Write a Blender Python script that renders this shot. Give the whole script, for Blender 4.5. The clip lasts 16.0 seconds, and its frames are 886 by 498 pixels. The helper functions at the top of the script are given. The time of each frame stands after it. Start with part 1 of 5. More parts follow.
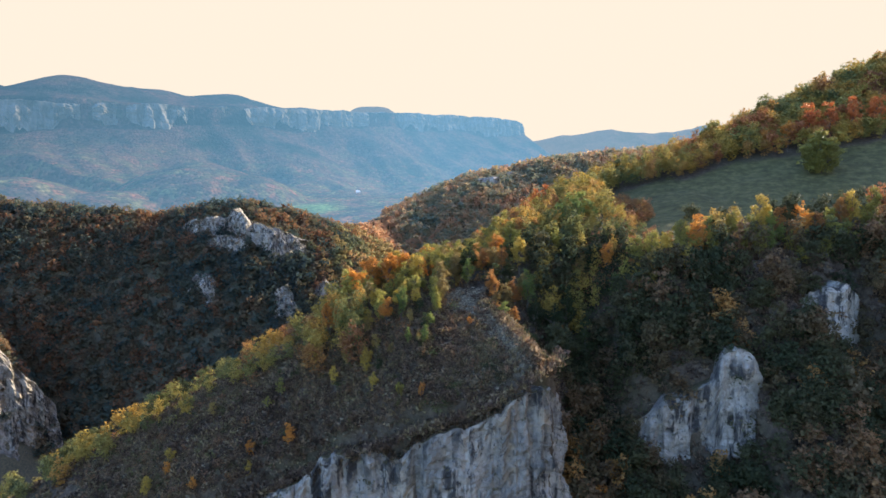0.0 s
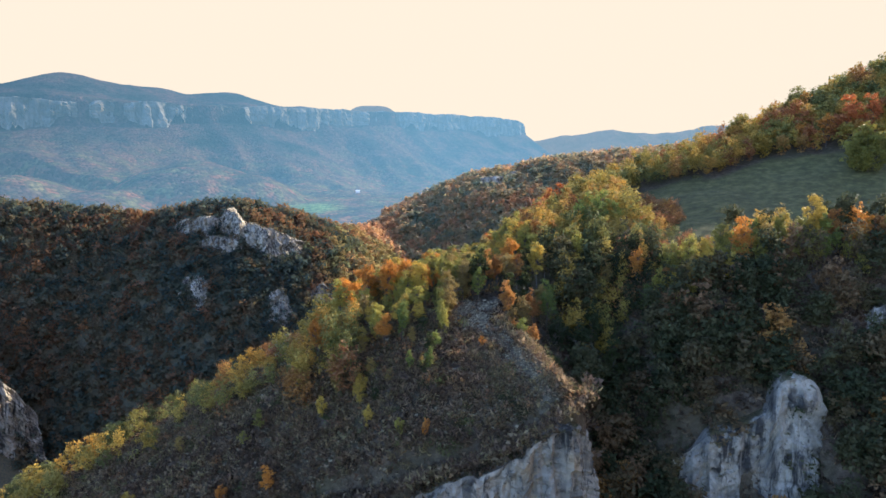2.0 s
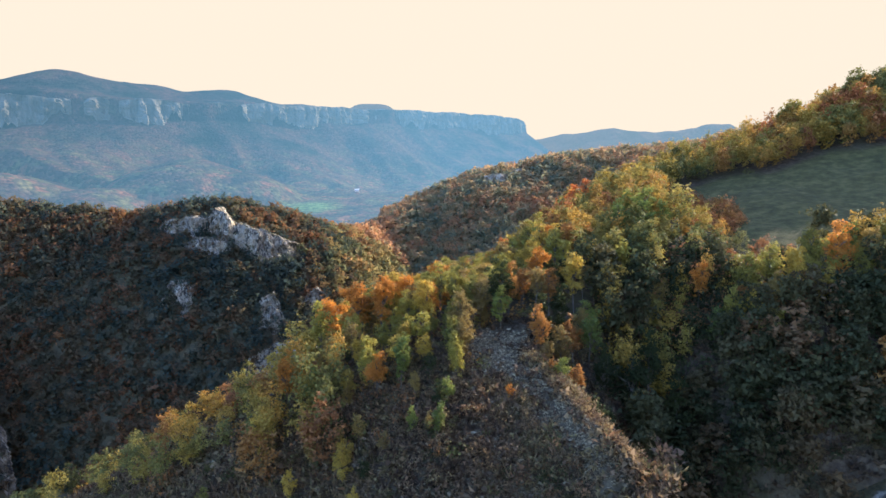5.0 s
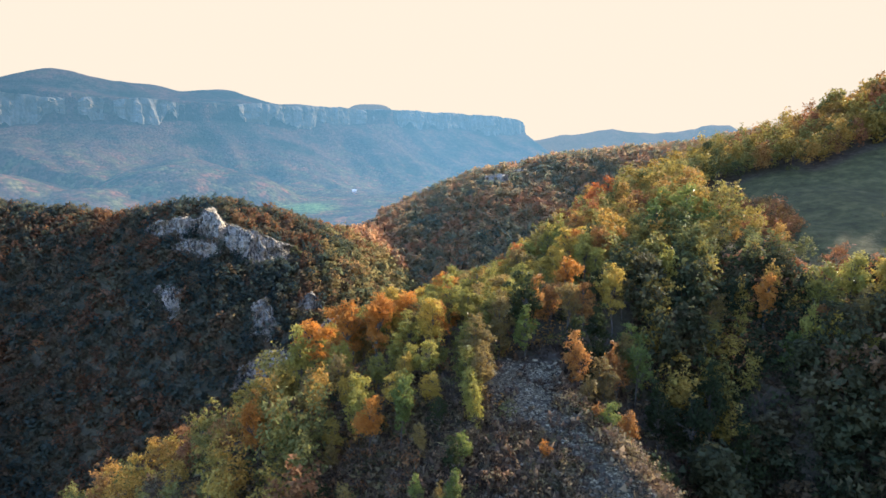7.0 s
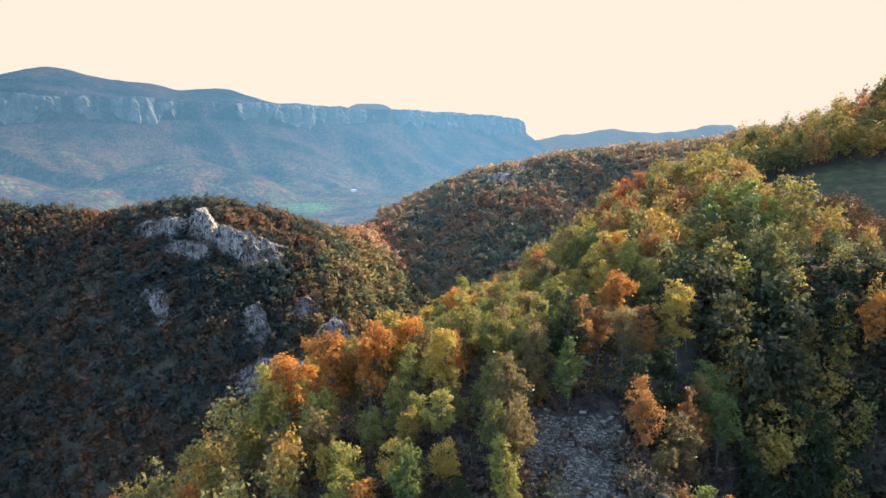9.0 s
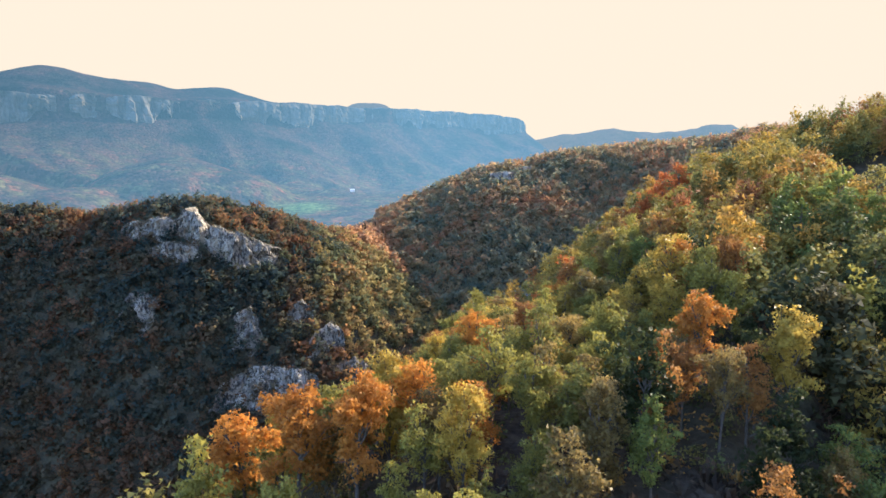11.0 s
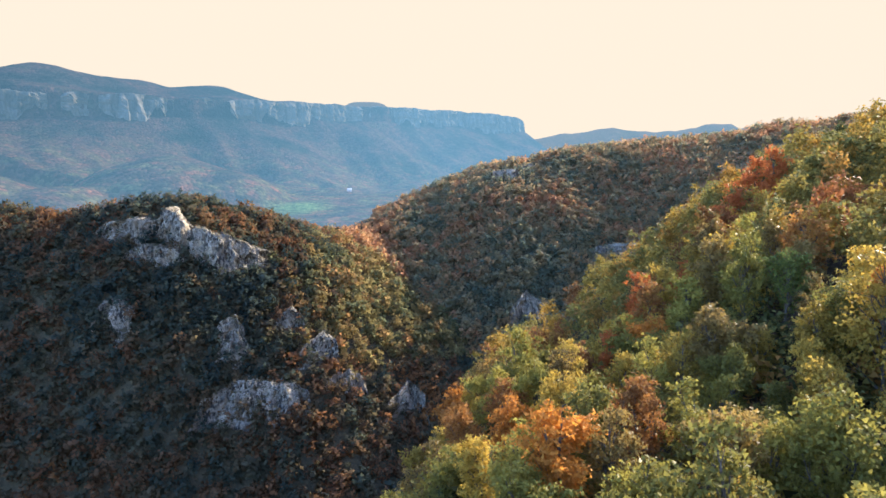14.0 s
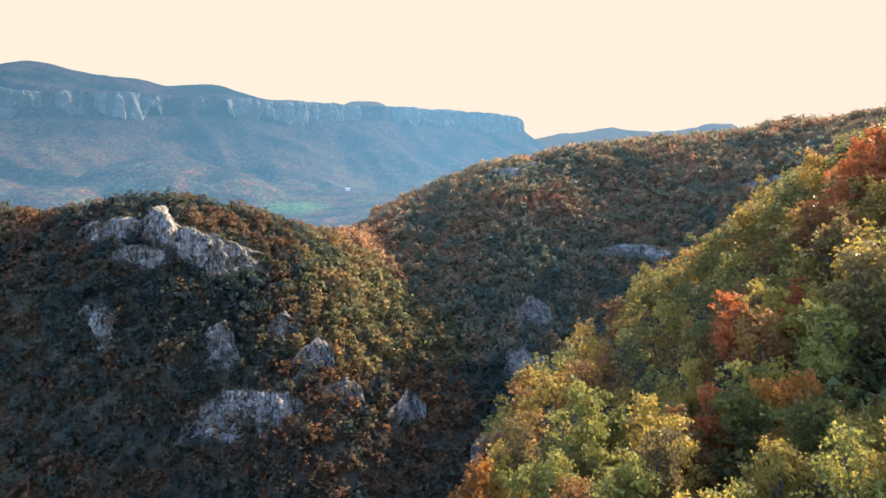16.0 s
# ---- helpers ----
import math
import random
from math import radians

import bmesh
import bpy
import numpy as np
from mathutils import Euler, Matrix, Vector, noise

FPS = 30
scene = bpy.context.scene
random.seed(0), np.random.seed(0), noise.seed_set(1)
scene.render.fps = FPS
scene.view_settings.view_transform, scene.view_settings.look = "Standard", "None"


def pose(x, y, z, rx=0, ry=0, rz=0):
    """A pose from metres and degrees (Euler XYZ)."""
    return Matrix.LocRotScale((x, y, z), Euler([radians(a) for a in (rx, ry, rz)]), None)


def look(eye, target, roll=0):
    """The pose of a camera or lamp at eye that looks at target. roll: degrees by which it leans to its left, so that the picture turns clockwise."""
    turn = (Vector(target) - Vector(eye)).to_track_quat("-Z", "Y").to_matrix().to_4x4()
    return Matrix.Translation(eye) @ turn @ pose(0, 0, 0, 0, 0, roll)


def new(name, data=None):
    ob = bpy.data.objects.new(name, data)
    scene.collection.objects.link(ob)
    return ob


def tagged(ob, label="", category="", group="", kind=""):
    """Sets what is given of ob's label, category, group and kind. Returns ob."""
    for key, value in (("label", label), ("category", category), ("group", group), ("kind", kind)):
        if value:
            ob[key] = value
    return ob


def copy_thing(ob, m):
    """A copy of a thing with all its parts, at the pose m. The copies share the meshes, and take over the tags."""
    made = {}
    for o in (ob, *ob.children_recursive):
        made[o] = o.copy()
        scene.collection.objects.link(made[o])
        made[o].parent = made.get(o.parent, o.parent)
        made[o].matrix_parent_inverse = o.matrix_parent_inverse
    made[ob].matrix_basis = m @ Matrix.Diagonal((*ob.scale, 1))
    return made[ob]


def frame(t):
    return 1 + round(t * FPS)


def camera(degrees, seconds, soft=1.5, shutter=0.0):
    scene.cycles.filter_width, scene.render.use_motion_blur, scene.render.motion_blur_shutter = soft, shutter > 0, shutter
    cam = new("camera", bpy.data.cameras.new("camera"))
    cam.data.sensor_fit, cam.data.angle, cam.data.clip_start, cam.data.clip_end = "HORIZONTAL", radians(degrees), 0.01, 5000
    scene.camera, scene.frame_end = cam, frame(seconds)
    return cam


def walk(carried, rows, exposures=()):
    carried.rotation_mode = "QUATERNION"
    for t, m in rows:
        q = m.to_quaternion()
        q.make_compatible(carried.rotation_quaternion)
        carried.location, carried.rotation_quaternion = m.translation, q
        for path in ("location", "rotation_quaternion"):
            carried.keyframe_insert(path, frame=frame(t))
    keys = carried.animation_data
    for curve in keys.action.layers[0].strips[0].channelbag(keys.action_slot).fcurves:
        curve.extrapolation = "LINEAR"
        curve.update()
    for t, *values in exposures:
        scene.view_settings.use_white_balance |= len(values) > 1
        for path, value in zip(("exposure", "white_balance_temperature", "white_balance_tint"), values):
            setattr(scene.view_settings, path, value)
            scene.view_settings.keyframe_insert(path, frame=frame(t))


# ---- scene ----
cam = camera(72.3, 16.0, soft=1.6)
PATH = [
    (0.0, pose(0.75, -9.93, -0.14, 86.50, 0.10, 0.00)),
    (1.0, pose(0.00, 0.00, 0.00, 86.50, 0.00, 0.00)),
    (1.5, pose(-0.30, 4.66, 0.02, 86.50, 0.00, 0.00)),
    (2.0, pose(-0.75, 9.93, 0.14, 86.50, -0.10, 0.00)),
    (2.5, pose(-1.05, 14.59, 0.16, 86.50, -0.10, 0.00)),
    (3.0, pose(-1.35, 19.85, 0.29, 86.40, -0.10, 0.00)),
    (6.5, pose(-3.90, 54.90, 0.70, 86.40, -0.20, -0.10)),
    (7.0, pose(-4.35, 60.00, 0.69, 86.50, -0.20, -0.20)),
    (7.5, pose(-4.80, 64.81, 0.69, 86.50, -0.20, -0.20)),
    (8.0, pose(-5.10, 70.08, 0.82, 86.40, -0.20, -0.20)),
    (8.5, pose(-5.55, 75.04, 0.82, 86.50, -0.20, -0.20)),
    (9.0, pose(-5.85, 80.30, 0.80, 86.50, -0.20, -0.20)),
    (11.5, pose(-7.80, 105.23, 0.63, 86.50, -0.20, -0.30)),
    (12.0, pose(-8.25, 110.34, 0.61, 86.50, -0.20, -0.30)),
    (12.5, pose(-8.55, 115.14, 0.47, 86.50, -0.20, -0.40)),
    (13.0, pose(-9.00, 120.40, 0.45, 86.50, -0.20, -0.40)),
    (13.5, pose(-9.45, 125.06, 0.47, 86.50, -0.20, -0.40)),
    (14.0, pose(-9.75, 130.17, 0.45, 86.50, -0.20, -0.50)),
    (14.5, pose(-10.20, 134.82, 0.32, 86.50, -0.20, -0.50)),
    (15.0, pose(-10.50, 139.93, 0.31, 86.50, -0.20, -0.60)),
    (15.5, pose(-10.80, 144.59, 0.32, 86.50, -0.20, -0.60)),
    (16.0, pose(-11.10, 149.54, 0.17, 86.50, -0.20, -0.60)),
]
walk(cam, PATH, exposures=[(0.0, 1.7), (16.0, 1.7)])

# ---- light ----
SUN_AZ, SUN_EL = radians(45), radians(26.5)
TO_SUN = Vector((math.sin(SUN_AZ) * math.cos(SUN_EL), math.cos(SUN_AZ) * math.cos(SUN_EL), math.sin(SUN_EL)))
sun_data = bpy.data.lights.new("sun", "SUN")
sun_data.energy, sun_data.angle, sun_data.color = 5.0, radians(1.0), (1.0, 0.88, 0.71)
sun = new("sun", sun_data)
sun.matrix_world = look(TO_SUN * 900, (0, 0, 0))

world = bpy.data.worlds.new("autumn_sky")
scene.world = world
world.use_nodes = True
wn, wl = world.node_tree.nodes, world.node_tree.links
wn.clear()
w_out, w_bg = wn.new("ShaderNodeOutputWorld"), wn.new("ShaderNodeBackground")
w_sky = wn.new("ShaderNodeTexSky")
w_sky.sky_type, w_sky.sun_disc = "NISHITA", False
w_sky.sun_elevation, w_sky.sun_rotation = SUN_EL, SUN_AZ
w_sky.altitude, w_sky.dust_density = 500, 1.5
w_dim = wn.new("ShaderNodeMix")
w_dim.data_type, w_dim.blend_type = "RGBA", "MULTIPLY"
w_dim.inputs[0].default_value = 1.0
w_dim.inputs[7].default_value = (0.176, 0.219, 0.305, 1)
wl.new(w_sky.outputs[0], w_dim.inputs[6])
w_geo = wn.new("ShaderNodeTexCoord")
w_dot = wn.new("ShaderNodeVectorMath")
w_dot.operation = "DOT_PRODUCT"
w_dot.inputs[1].default_value = (math.sin(SUN_AZ), math.cos(SUN_AZ), 0)
wl.new(w_geo.outputs["Generated"], w_dot.inputs[0])
w_side = wn.new("ShaderNodeMapRange")
w_side.interpolation_type = "SMOOTHSTEP"
w_side.inputs[1].default_value, w_side.inputs[2].default_value = -0.65, -0.1
wl.new(w_dot.outputs["Value"], w_side.inputs[0])
w_sep = wn.new("ShaderNodeSeparateXYZ")
wl.new(w_geo.outputs["Generated"], w_sep.inputs[0])
w_up = wn.new("ShaderNodeMapRange")
w_up.interpolation_type = "SMOOTHSTEP"
w_up.inputs[1].default_value, w_up.inputs[2].default_value = 0.42, 0.8
w_up.inputs[3].default_value, w_up.inputs[4].default_value = 1.0, 0.0
wl.new(w_sep.outputs["Z"], w_up.inputs[0])
w_mul = wn.new("ShaderNodeMath")
w_mul.operation = "MULTIPLY"
wl.new(w_side.outputs[0], w_mul.inputs[0])
wl.new(w_up.outputs[0], w_mul.inputs[1])
w_mix = wn.new("ShaderNodeMix")
w_mix.data_type = "RGBA"
w_mix.inputs[7].default_value = (0.3155, 0.2735, 0.227, 1)
wl.new(w_mul.outputs[0], w_mix.inputs[0])
wl.new(w_dim.outputs[2], w_mix.inputs[6])
wl.new(w_mix.outputs[2], w_bg.inputs[0])
wl.new(w_bg.outputs[0], w_out.inputs[0])


# ---- materials ----
class Nodes:
    """A short way to write node materials."""

    def __init__(self, name):
        self.mat = bpy.data.materials.new(name)
        self.mat.use_nodes = True
        self.tree = self.mat.node_tree
        self.tree.nodes.clear()
        self.out = self.add("ShaderNodeOutputMaterial")

    def add(self, kind):
        return self.tree.nodes.new(kind)

    def link(self, a, b):
        self.tree.links.new(a, b)

    def put(self, socket, v):
        if isinstance(v, bpy.types.NodeSocket):
            self.link(v, socket)
        elif isinstance(v, tuple) and len(v) == 3 and socket.type == "RGBA":
            socket.default_value = (*v, 1)
        else:
            socket.default_value = v

    def place(self):
        return self.add("ShaderNodeNewGeometry").outputs["Position"]

    def scaled(self, vec, s):
        n = self.add("ShaderNodeVectorMath")
        n.operation = "MULTIPLY"
        self.put(n.inputs[0], vec)
        n.inputs[1].default_value = s
        return n.outputs[0]

    def noise(self, vec, scale, detail=4, rough=0.55, warp=0.0):
        n = self.add("ShaderNodeTexNoise")
        self.put(n.inputs["Vector"], vec)
        n.inputs["Scale"].default_value, n.inputs["Detail"].default_value = scale, detail
        n.inputs["Roughness"].default_value, n.inputs["Distortion"].default_value = rough, warp
        return n.outputs[0]

    def ramp(self, v, stops, smooth=False):
        n = self.add("ShaderNodeValToRGB")
        self.put(n.inputs[0], v)
        if smooth:
            n.color_ramp.interpolation = "EASE"
        while len(n.color_ramp.elements) < len(stops):
            n.color_ramp.elements.new(0.5)
        for e, (p, c) in zip(n.color_ramp.elements, stops):
            e.position = p
            e.color = (*c, 1) if isinstance(c, tuple) else (c, c, c, 1)
        return n.outputs[0]

    def mix(self, f, a, b, how="MIX"):
        n = self.add("ShaderNodeMix")
        n.data_type, n.blend_type = "RGBA", how
        self.put(n.inputs[0], f)
        self.put(n.inputs[6], a)
        self.put(n.inputs[7], b)
        return n.outputs[2]

    def maths(self, op, a, b=0.0):
        n = self.add("ShaderNodeMath")
        n.operation = op
        self.put(n.inputs[0], a)
        self.put(n.inputs[1], b)
        return n.outputs[0]

    def attr(self, name):
        n = self.add("ShaderNodeAttribute")
        n.attribute_name = name
        return n.outputs["Fac"]

    def bump(self, h, dist, strength=0.8):
        n = self.add("ShaderNodeBump")
        n.inputs["Distance"].default_value, n.inputs["Strength"].default_value = dist, strength
        self.put(n.inputs["Height"], h)
        return n.outputs[0]

    def principled(self, colour, rough=0.8, normal=None, spec=0.3):
        n = self.add("ShaderNodeBsdfPrincipled")
        self.put(n.inputs["Base Color"], colour)
        self.put(n.inputs["Roughness"], rough)
        n.inputs["Specular IOR Level"].default_value = spec
        if normal:
            self.put(n.inputs["Normal"], normal)
        return n.outputs[0]

    def done(self, shader):
        self.link(shader, self.out.inputs[0])
        return self.mat


def leaf_material(name, dark, mid, light, gloss=0.07):
    """Autumn leaves: each crown has its own shade, each leaf clump differs a little, and light shines through."""
    n = Nodes(name)
    info = n.add("ShaderNodeObjectInfo").outputs["Random"]
    isl = n.add("ShaderNodeNewGeometry").outputs["Random Per Island"]
    v = n.maths("ADD", n.maths("MULTIPLY", info, 0.55), n.maths("MULTIPLY", isl, 0.45))
    col = n.ramp(v, [(0.08, dark), (0.5, mid), (0.92, light)])
    face = n.principled(col, n.ramp(isl, [(0, 0.42), (1, 0.75)]), spec=gloss)
    glow = n.add("ShaderNodeBsdfTranslucent")
    n.link(n.mix(1.0, col, (1.32, 1.3, 1.25), "MULTIPLY"), glow.inputs[0])
    m = n.add("ShaderNodeMixShader")
    m.inputs[0].default_value = 0.42
    n.link(face, m.inputs[1])
    n.link(glow.outputs[0], m.inputs[2])
    return n.done(m.outputs[0])


def wood_material(name, stops, low=0.62, high=1.25, gloss=0.12, through_light=0.42, mottle=0.0):
    """Leaves of many trees in one mesh: the attribute tint says which autumn colour a tree has."""
    n = Nodes(name)
    isl = n.add("ShaderNodeNewGeometry").outputs["Random Per Island"]
    tint = n.attr("tint")
    col = n.ramp(tint, stops)
    col = n.mix(1.0, col, n.ramp(isl, [(0, low), (1, high)]), "MULTIPLY")
    if mottle:
        col = n.mix(1.0, col, n.ramp(n.noise(n.place(), 0.8, 5, 0.7), [(0.3, 1 - mottle), (0.7, 1 + mottle)]), "MULTIPLY")
    face = n.principled(col, 0.75, spec=gloss)
    glow = n.add("ShaderNodeBsdfTranslucent")
    n.link(col, glow.inputs[0])
    m = n.add("ShaderNodeMixShader")
    m.inputs[0].default_value = through_light
    n.link(face, m.inputs[1])
    n.link(glow.outputs[0], m.inputs[2])
    return n.done(m.outputs[0])


LEAVES = {
    "olive": leaf_material("leaf_olive", (0.122, 0.113, 0.034), (0.213, 0.187, 0.044), (0.325, 0.27, 0.062)),
    "green": leaf_material("leaf_green", (0.068, 0.093, 0.03), (0.128, 0.15, 0.04), (0.22, 0.225, 0.054)),
    # Green leaf with the ravine's shade darkened into its colour.
    "shaded green": leaf_material("leaf_shaded_green", (0.022, 0.028, 0.013), (0.033, 0.041, 0.017), (0.054, 0.062, 0.024), 0.03),
    "yellow": leaf_material("leaf_yellow", (0.235, 0.168, 0.04), (0.36, 0.246, 0.05), (0.47, 0.32, 0.064)),
    "orange": leaf_material("leaf_orange", (0.28, 0.12, 0.03), (0.41, 0.17, 0.036), (0.53, 0.235, 0.046)),
    "rust": leaf_material("leaf_rust", (0.17, 0.08, 0.03), (0.26, 0.12, 0.038), (0.36, 0.172, 0.048)),
    "red": leaf_material("leaf_red", (0.28, 0.088, 0.032), (0.41, 0.127, 0.04), (0.53, 0.178, 0.05)),
    "brown": leaf_material("leaf_brown", (0.125, 0.09, 0.038), (0.21, 0.146, 0.05), (0.31, 0.21, 0.064)),
}
NEAR_WOOD = wood_material("leaf_near_wood", [
    (0.0, (0.028, 0.034, 0.015)), (0.12, (0.052, 0.056, 0.022)), (0.22, (0.1, 0.11, 0.04)), (0.42, (0.21, 0.185, 0.055)), (0.6, (0.33, 0.235, 0.052)),
    (0.75, (0.43, 0.24, 0.05)), (0.87, (0.25, 0.115, 0.048)), (1.0, (0.46, 0.155, 0.05))])
# Autumn colours greyed and blued to paint haze over the far hill.
HAZY_WOOD = wood_material("leaf_hazy_wood", [
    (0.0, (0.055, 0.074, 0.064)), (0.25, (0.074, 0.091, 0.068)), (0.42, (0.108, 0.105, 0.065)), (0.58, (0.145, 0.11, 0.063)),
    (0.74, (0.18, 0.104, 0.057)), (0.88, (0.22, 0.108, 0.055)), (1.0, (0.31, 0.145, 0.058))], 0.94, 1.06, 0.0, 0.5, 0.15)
# Russet, brightened to paint the haze on the sunward ridge.
HAZY_RUSSET_WOOD = wood_material("leaf_hazy_russet", [
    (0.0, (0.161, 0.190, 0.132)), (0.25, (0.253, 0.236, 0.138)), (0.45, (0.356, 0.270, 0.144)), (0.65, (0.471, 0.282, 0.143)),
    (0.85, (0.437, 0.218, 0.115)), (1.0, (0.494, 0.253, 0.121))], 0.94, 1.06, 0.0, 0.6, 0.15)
# Olive and yellow, with sunlight on the spur painted into the colour.
SUNLIT_WOOD = wood_material("leaf_sunlit_spur", [
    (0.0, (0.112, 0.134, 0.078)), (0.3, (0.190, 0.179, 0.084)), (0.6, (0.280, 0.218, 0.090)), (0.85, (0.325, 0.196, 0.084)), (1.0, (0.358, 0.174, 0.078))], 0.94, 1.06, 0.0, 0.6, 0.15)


def bark_material():
    n = Nodes("bark")
    p = n.add("ShaderNodeTexCoord").outputs["Object"]
    v = n.noise(n.scaled(p, (6, 6, 1.2)), 3.0, 5)
    col = n.ramp(v, [(0.3, (0.035, 0.028, 0.022)), (0.7, (0.15, 0.125, 0.1))])
    return n.done(n.principled(col, 0.9, n.bump(v, 0.03)))


BARK = bark_material()


def rock_material(name, pale, grey, dark, size=1.0, drawn=0.05, cleft=0.42):
    """Limestone: pale faces, grey weathering, black water streaks running down, lichen and ochre patches, cracks."""
    n = Nodes(name)
    p = n.place()
    s = 1.0 / size
    big = n.noise(n.scaled(p, (0.10 * s, 0.10 * s, 0.05 * s)), 1.0, 5, 0.6)
    fine = n.noise(n.scaled(p, (0.9 * s, 0.9 * s, 0.7 * s)), 1.0, 7, 0.65)
    streak = n.noise(n.scaled(p, (0.6 * s, 0.6 * s, drawn * s)), 1.0, 5, 0.6, 0.4)
    strata = n.noise(n.scaled(p, (0.05 * s, 0.05 * s, 0.9 * s)), 1.0, 4, 0.6, 0.5)
    col = n.mix(n.ramp(big, [(0.36, 0.0), (0.62, 1.0)]), pale, grey)
    col = n.mix(n.ramp(n.noise(n.scaled(p, (0.2 * s, 0.2 * s, 0.12 * s)), 1.0, 4), [(0.56, 0.0), (0.72, 0.55)]), col, (0.30, 0.21, 0.12))
    wet = n.ramp(n.noise(n.scaled(p, (0.11 * s, 0.11 * s, 0.09 * s)), 1.0, 4, 0.6), [(0.4, 0.0), (0.54, 1.0)])
    col = n.mix(n.maths("MULTIPLY", wet, n.ramp(streak, [(0.47, 0.0), (0.56, 0.93)])), col, dark)
    crack = n.noise(n.scaled(p, (1.0 * s, 1.0 * s, cleft * s)), 1.0, 6, 0.7, 0.8)
    col = n.mix(n.ramp(crack, [(0.34, 0.9), (0.43, 0.0)]), col, dark)
    col = n.mix(n.ramp(strata, [(0.28, 0.4), (0.38, 0.0)]), col, dark)
    col = n.mix(1.0, col, n.ramp(fine, [(0.25, 0.55), (0.6, 1.1)]), "MULTIPLY")
    up = n.add("ShaderNodeSeparateXYZ")
    n.link(n.add("ShaderNodeNewGeometry").outputs["True Normal"], up.inputs[0])
    moss = n.maths("ADD", up.outputs["Z"], n.maths("MULTIPLY", n.maths("SUBTRACT", n.noise(p, 0.35 * s, 5, 0.7), 0.5), 1.6))
    plants = n.ramp(n.noise(p, 1.6 * s, 5, 0.7), [(0.35, (0.03, 0.028, 0.014)), (0.65, (0.1, 0.075, 0.03))])
    col = n.mix(n.ramp(moss, [(0.75, 0.0), (0.95, 1.0)]), col, plants)
    h = n.maths("ADD", n.maths("MULTIPLY", fine, 0.6), n.maths("MULTIPLY", strata, 0.7))
    return n.done(n.principled(col, 0.92, n.bump(h, 0.7 * size, 1.0), 0.2))


ROCK = rock_material("limestone", (0.3, 0.257, 0.2), (0.15, 0.131, 0.105), (0.022, 0.021, 0.02), 1.0, 0.07, 0.6)
ROCK_FAR = rock_material("limestone_weathered", (0.38, 0.325, 0.25), (0.18, 0.156, 0.124), (0.03, 0.029, 0.027), 0.9, 0.2, 0.7)


def ground_material():
    """Leaf litter and dry scrub, with scree and a grazed meadow where the attributes say so."""
    n = Nodes("hill_ground")
    p = n.place()
    a, b = n.noise(p, 0.08, 6, 0.6), n.noise(p, 0.9, 6, 0.65)
    litter = n.ramp(b, [(0.3, (0.03, 0.022, 0.015)), (0.52, (0.075, 0.053, 0.036)), (0.75, (0.14, 0.104, 0.066))])
    litter = n.mix(n.ramp(a, [(0.42, 0.0), (0.62, 0.7)]), litter, (0.05, 0.045, 0.022))
    v = n.add("ShaderNodeTexVoronoi")
    v.inputs["Scale"].default_value = 2.2
    n.link(p, v.inputs["Vector"])
    stone = n.ramp(n.noise(p, 3.0, 5, 0.7), [(0.3, (0.045, 0.036, 0.026)), (0.55, (0.1, 0.08, 0.052)), (0.75, (0.175, 0.14, 0.092))])
    grass = n.ramp(n.noise(p, 0.35, 7, 0.7), [(0.3, (0.036, 0.034, 0.014)), (0.5, (0.067, 0.06, 0.022)), (0.72, (0.128, 0.108, 0.04))])
    broken = n.maths("ADD", n.attr("scree"), n.maths("MULTIPLY", n.maths("SUBTRACT", n.noise(p, 0.5, 6, 0.7), 0.5), 1.5))
    col = n.mix(n.ramp(broken, [(0.5, 0.0), (0.85, 0.95)]), litter, stone)
    carpet = n.ramp(b, [(0.35, (0.05, 0.05, 0.034)), (0.7, (0.12, 0.092, 0.052))])
    col = n.mix(n.attr("carpet"), col, carpet)
    col = n.mix(n.attr("meadow"), col, grass)
    h = n.maths("ADD", n.maths("MULTIPLY", b, 0.6), n.maths("MULTIPLY", v.outputs["Distance"], 0.3))
    return n.done(n.principled(col, 0.95, n.bump(h, 0.5), 0.1))


GROUND = ground_material()


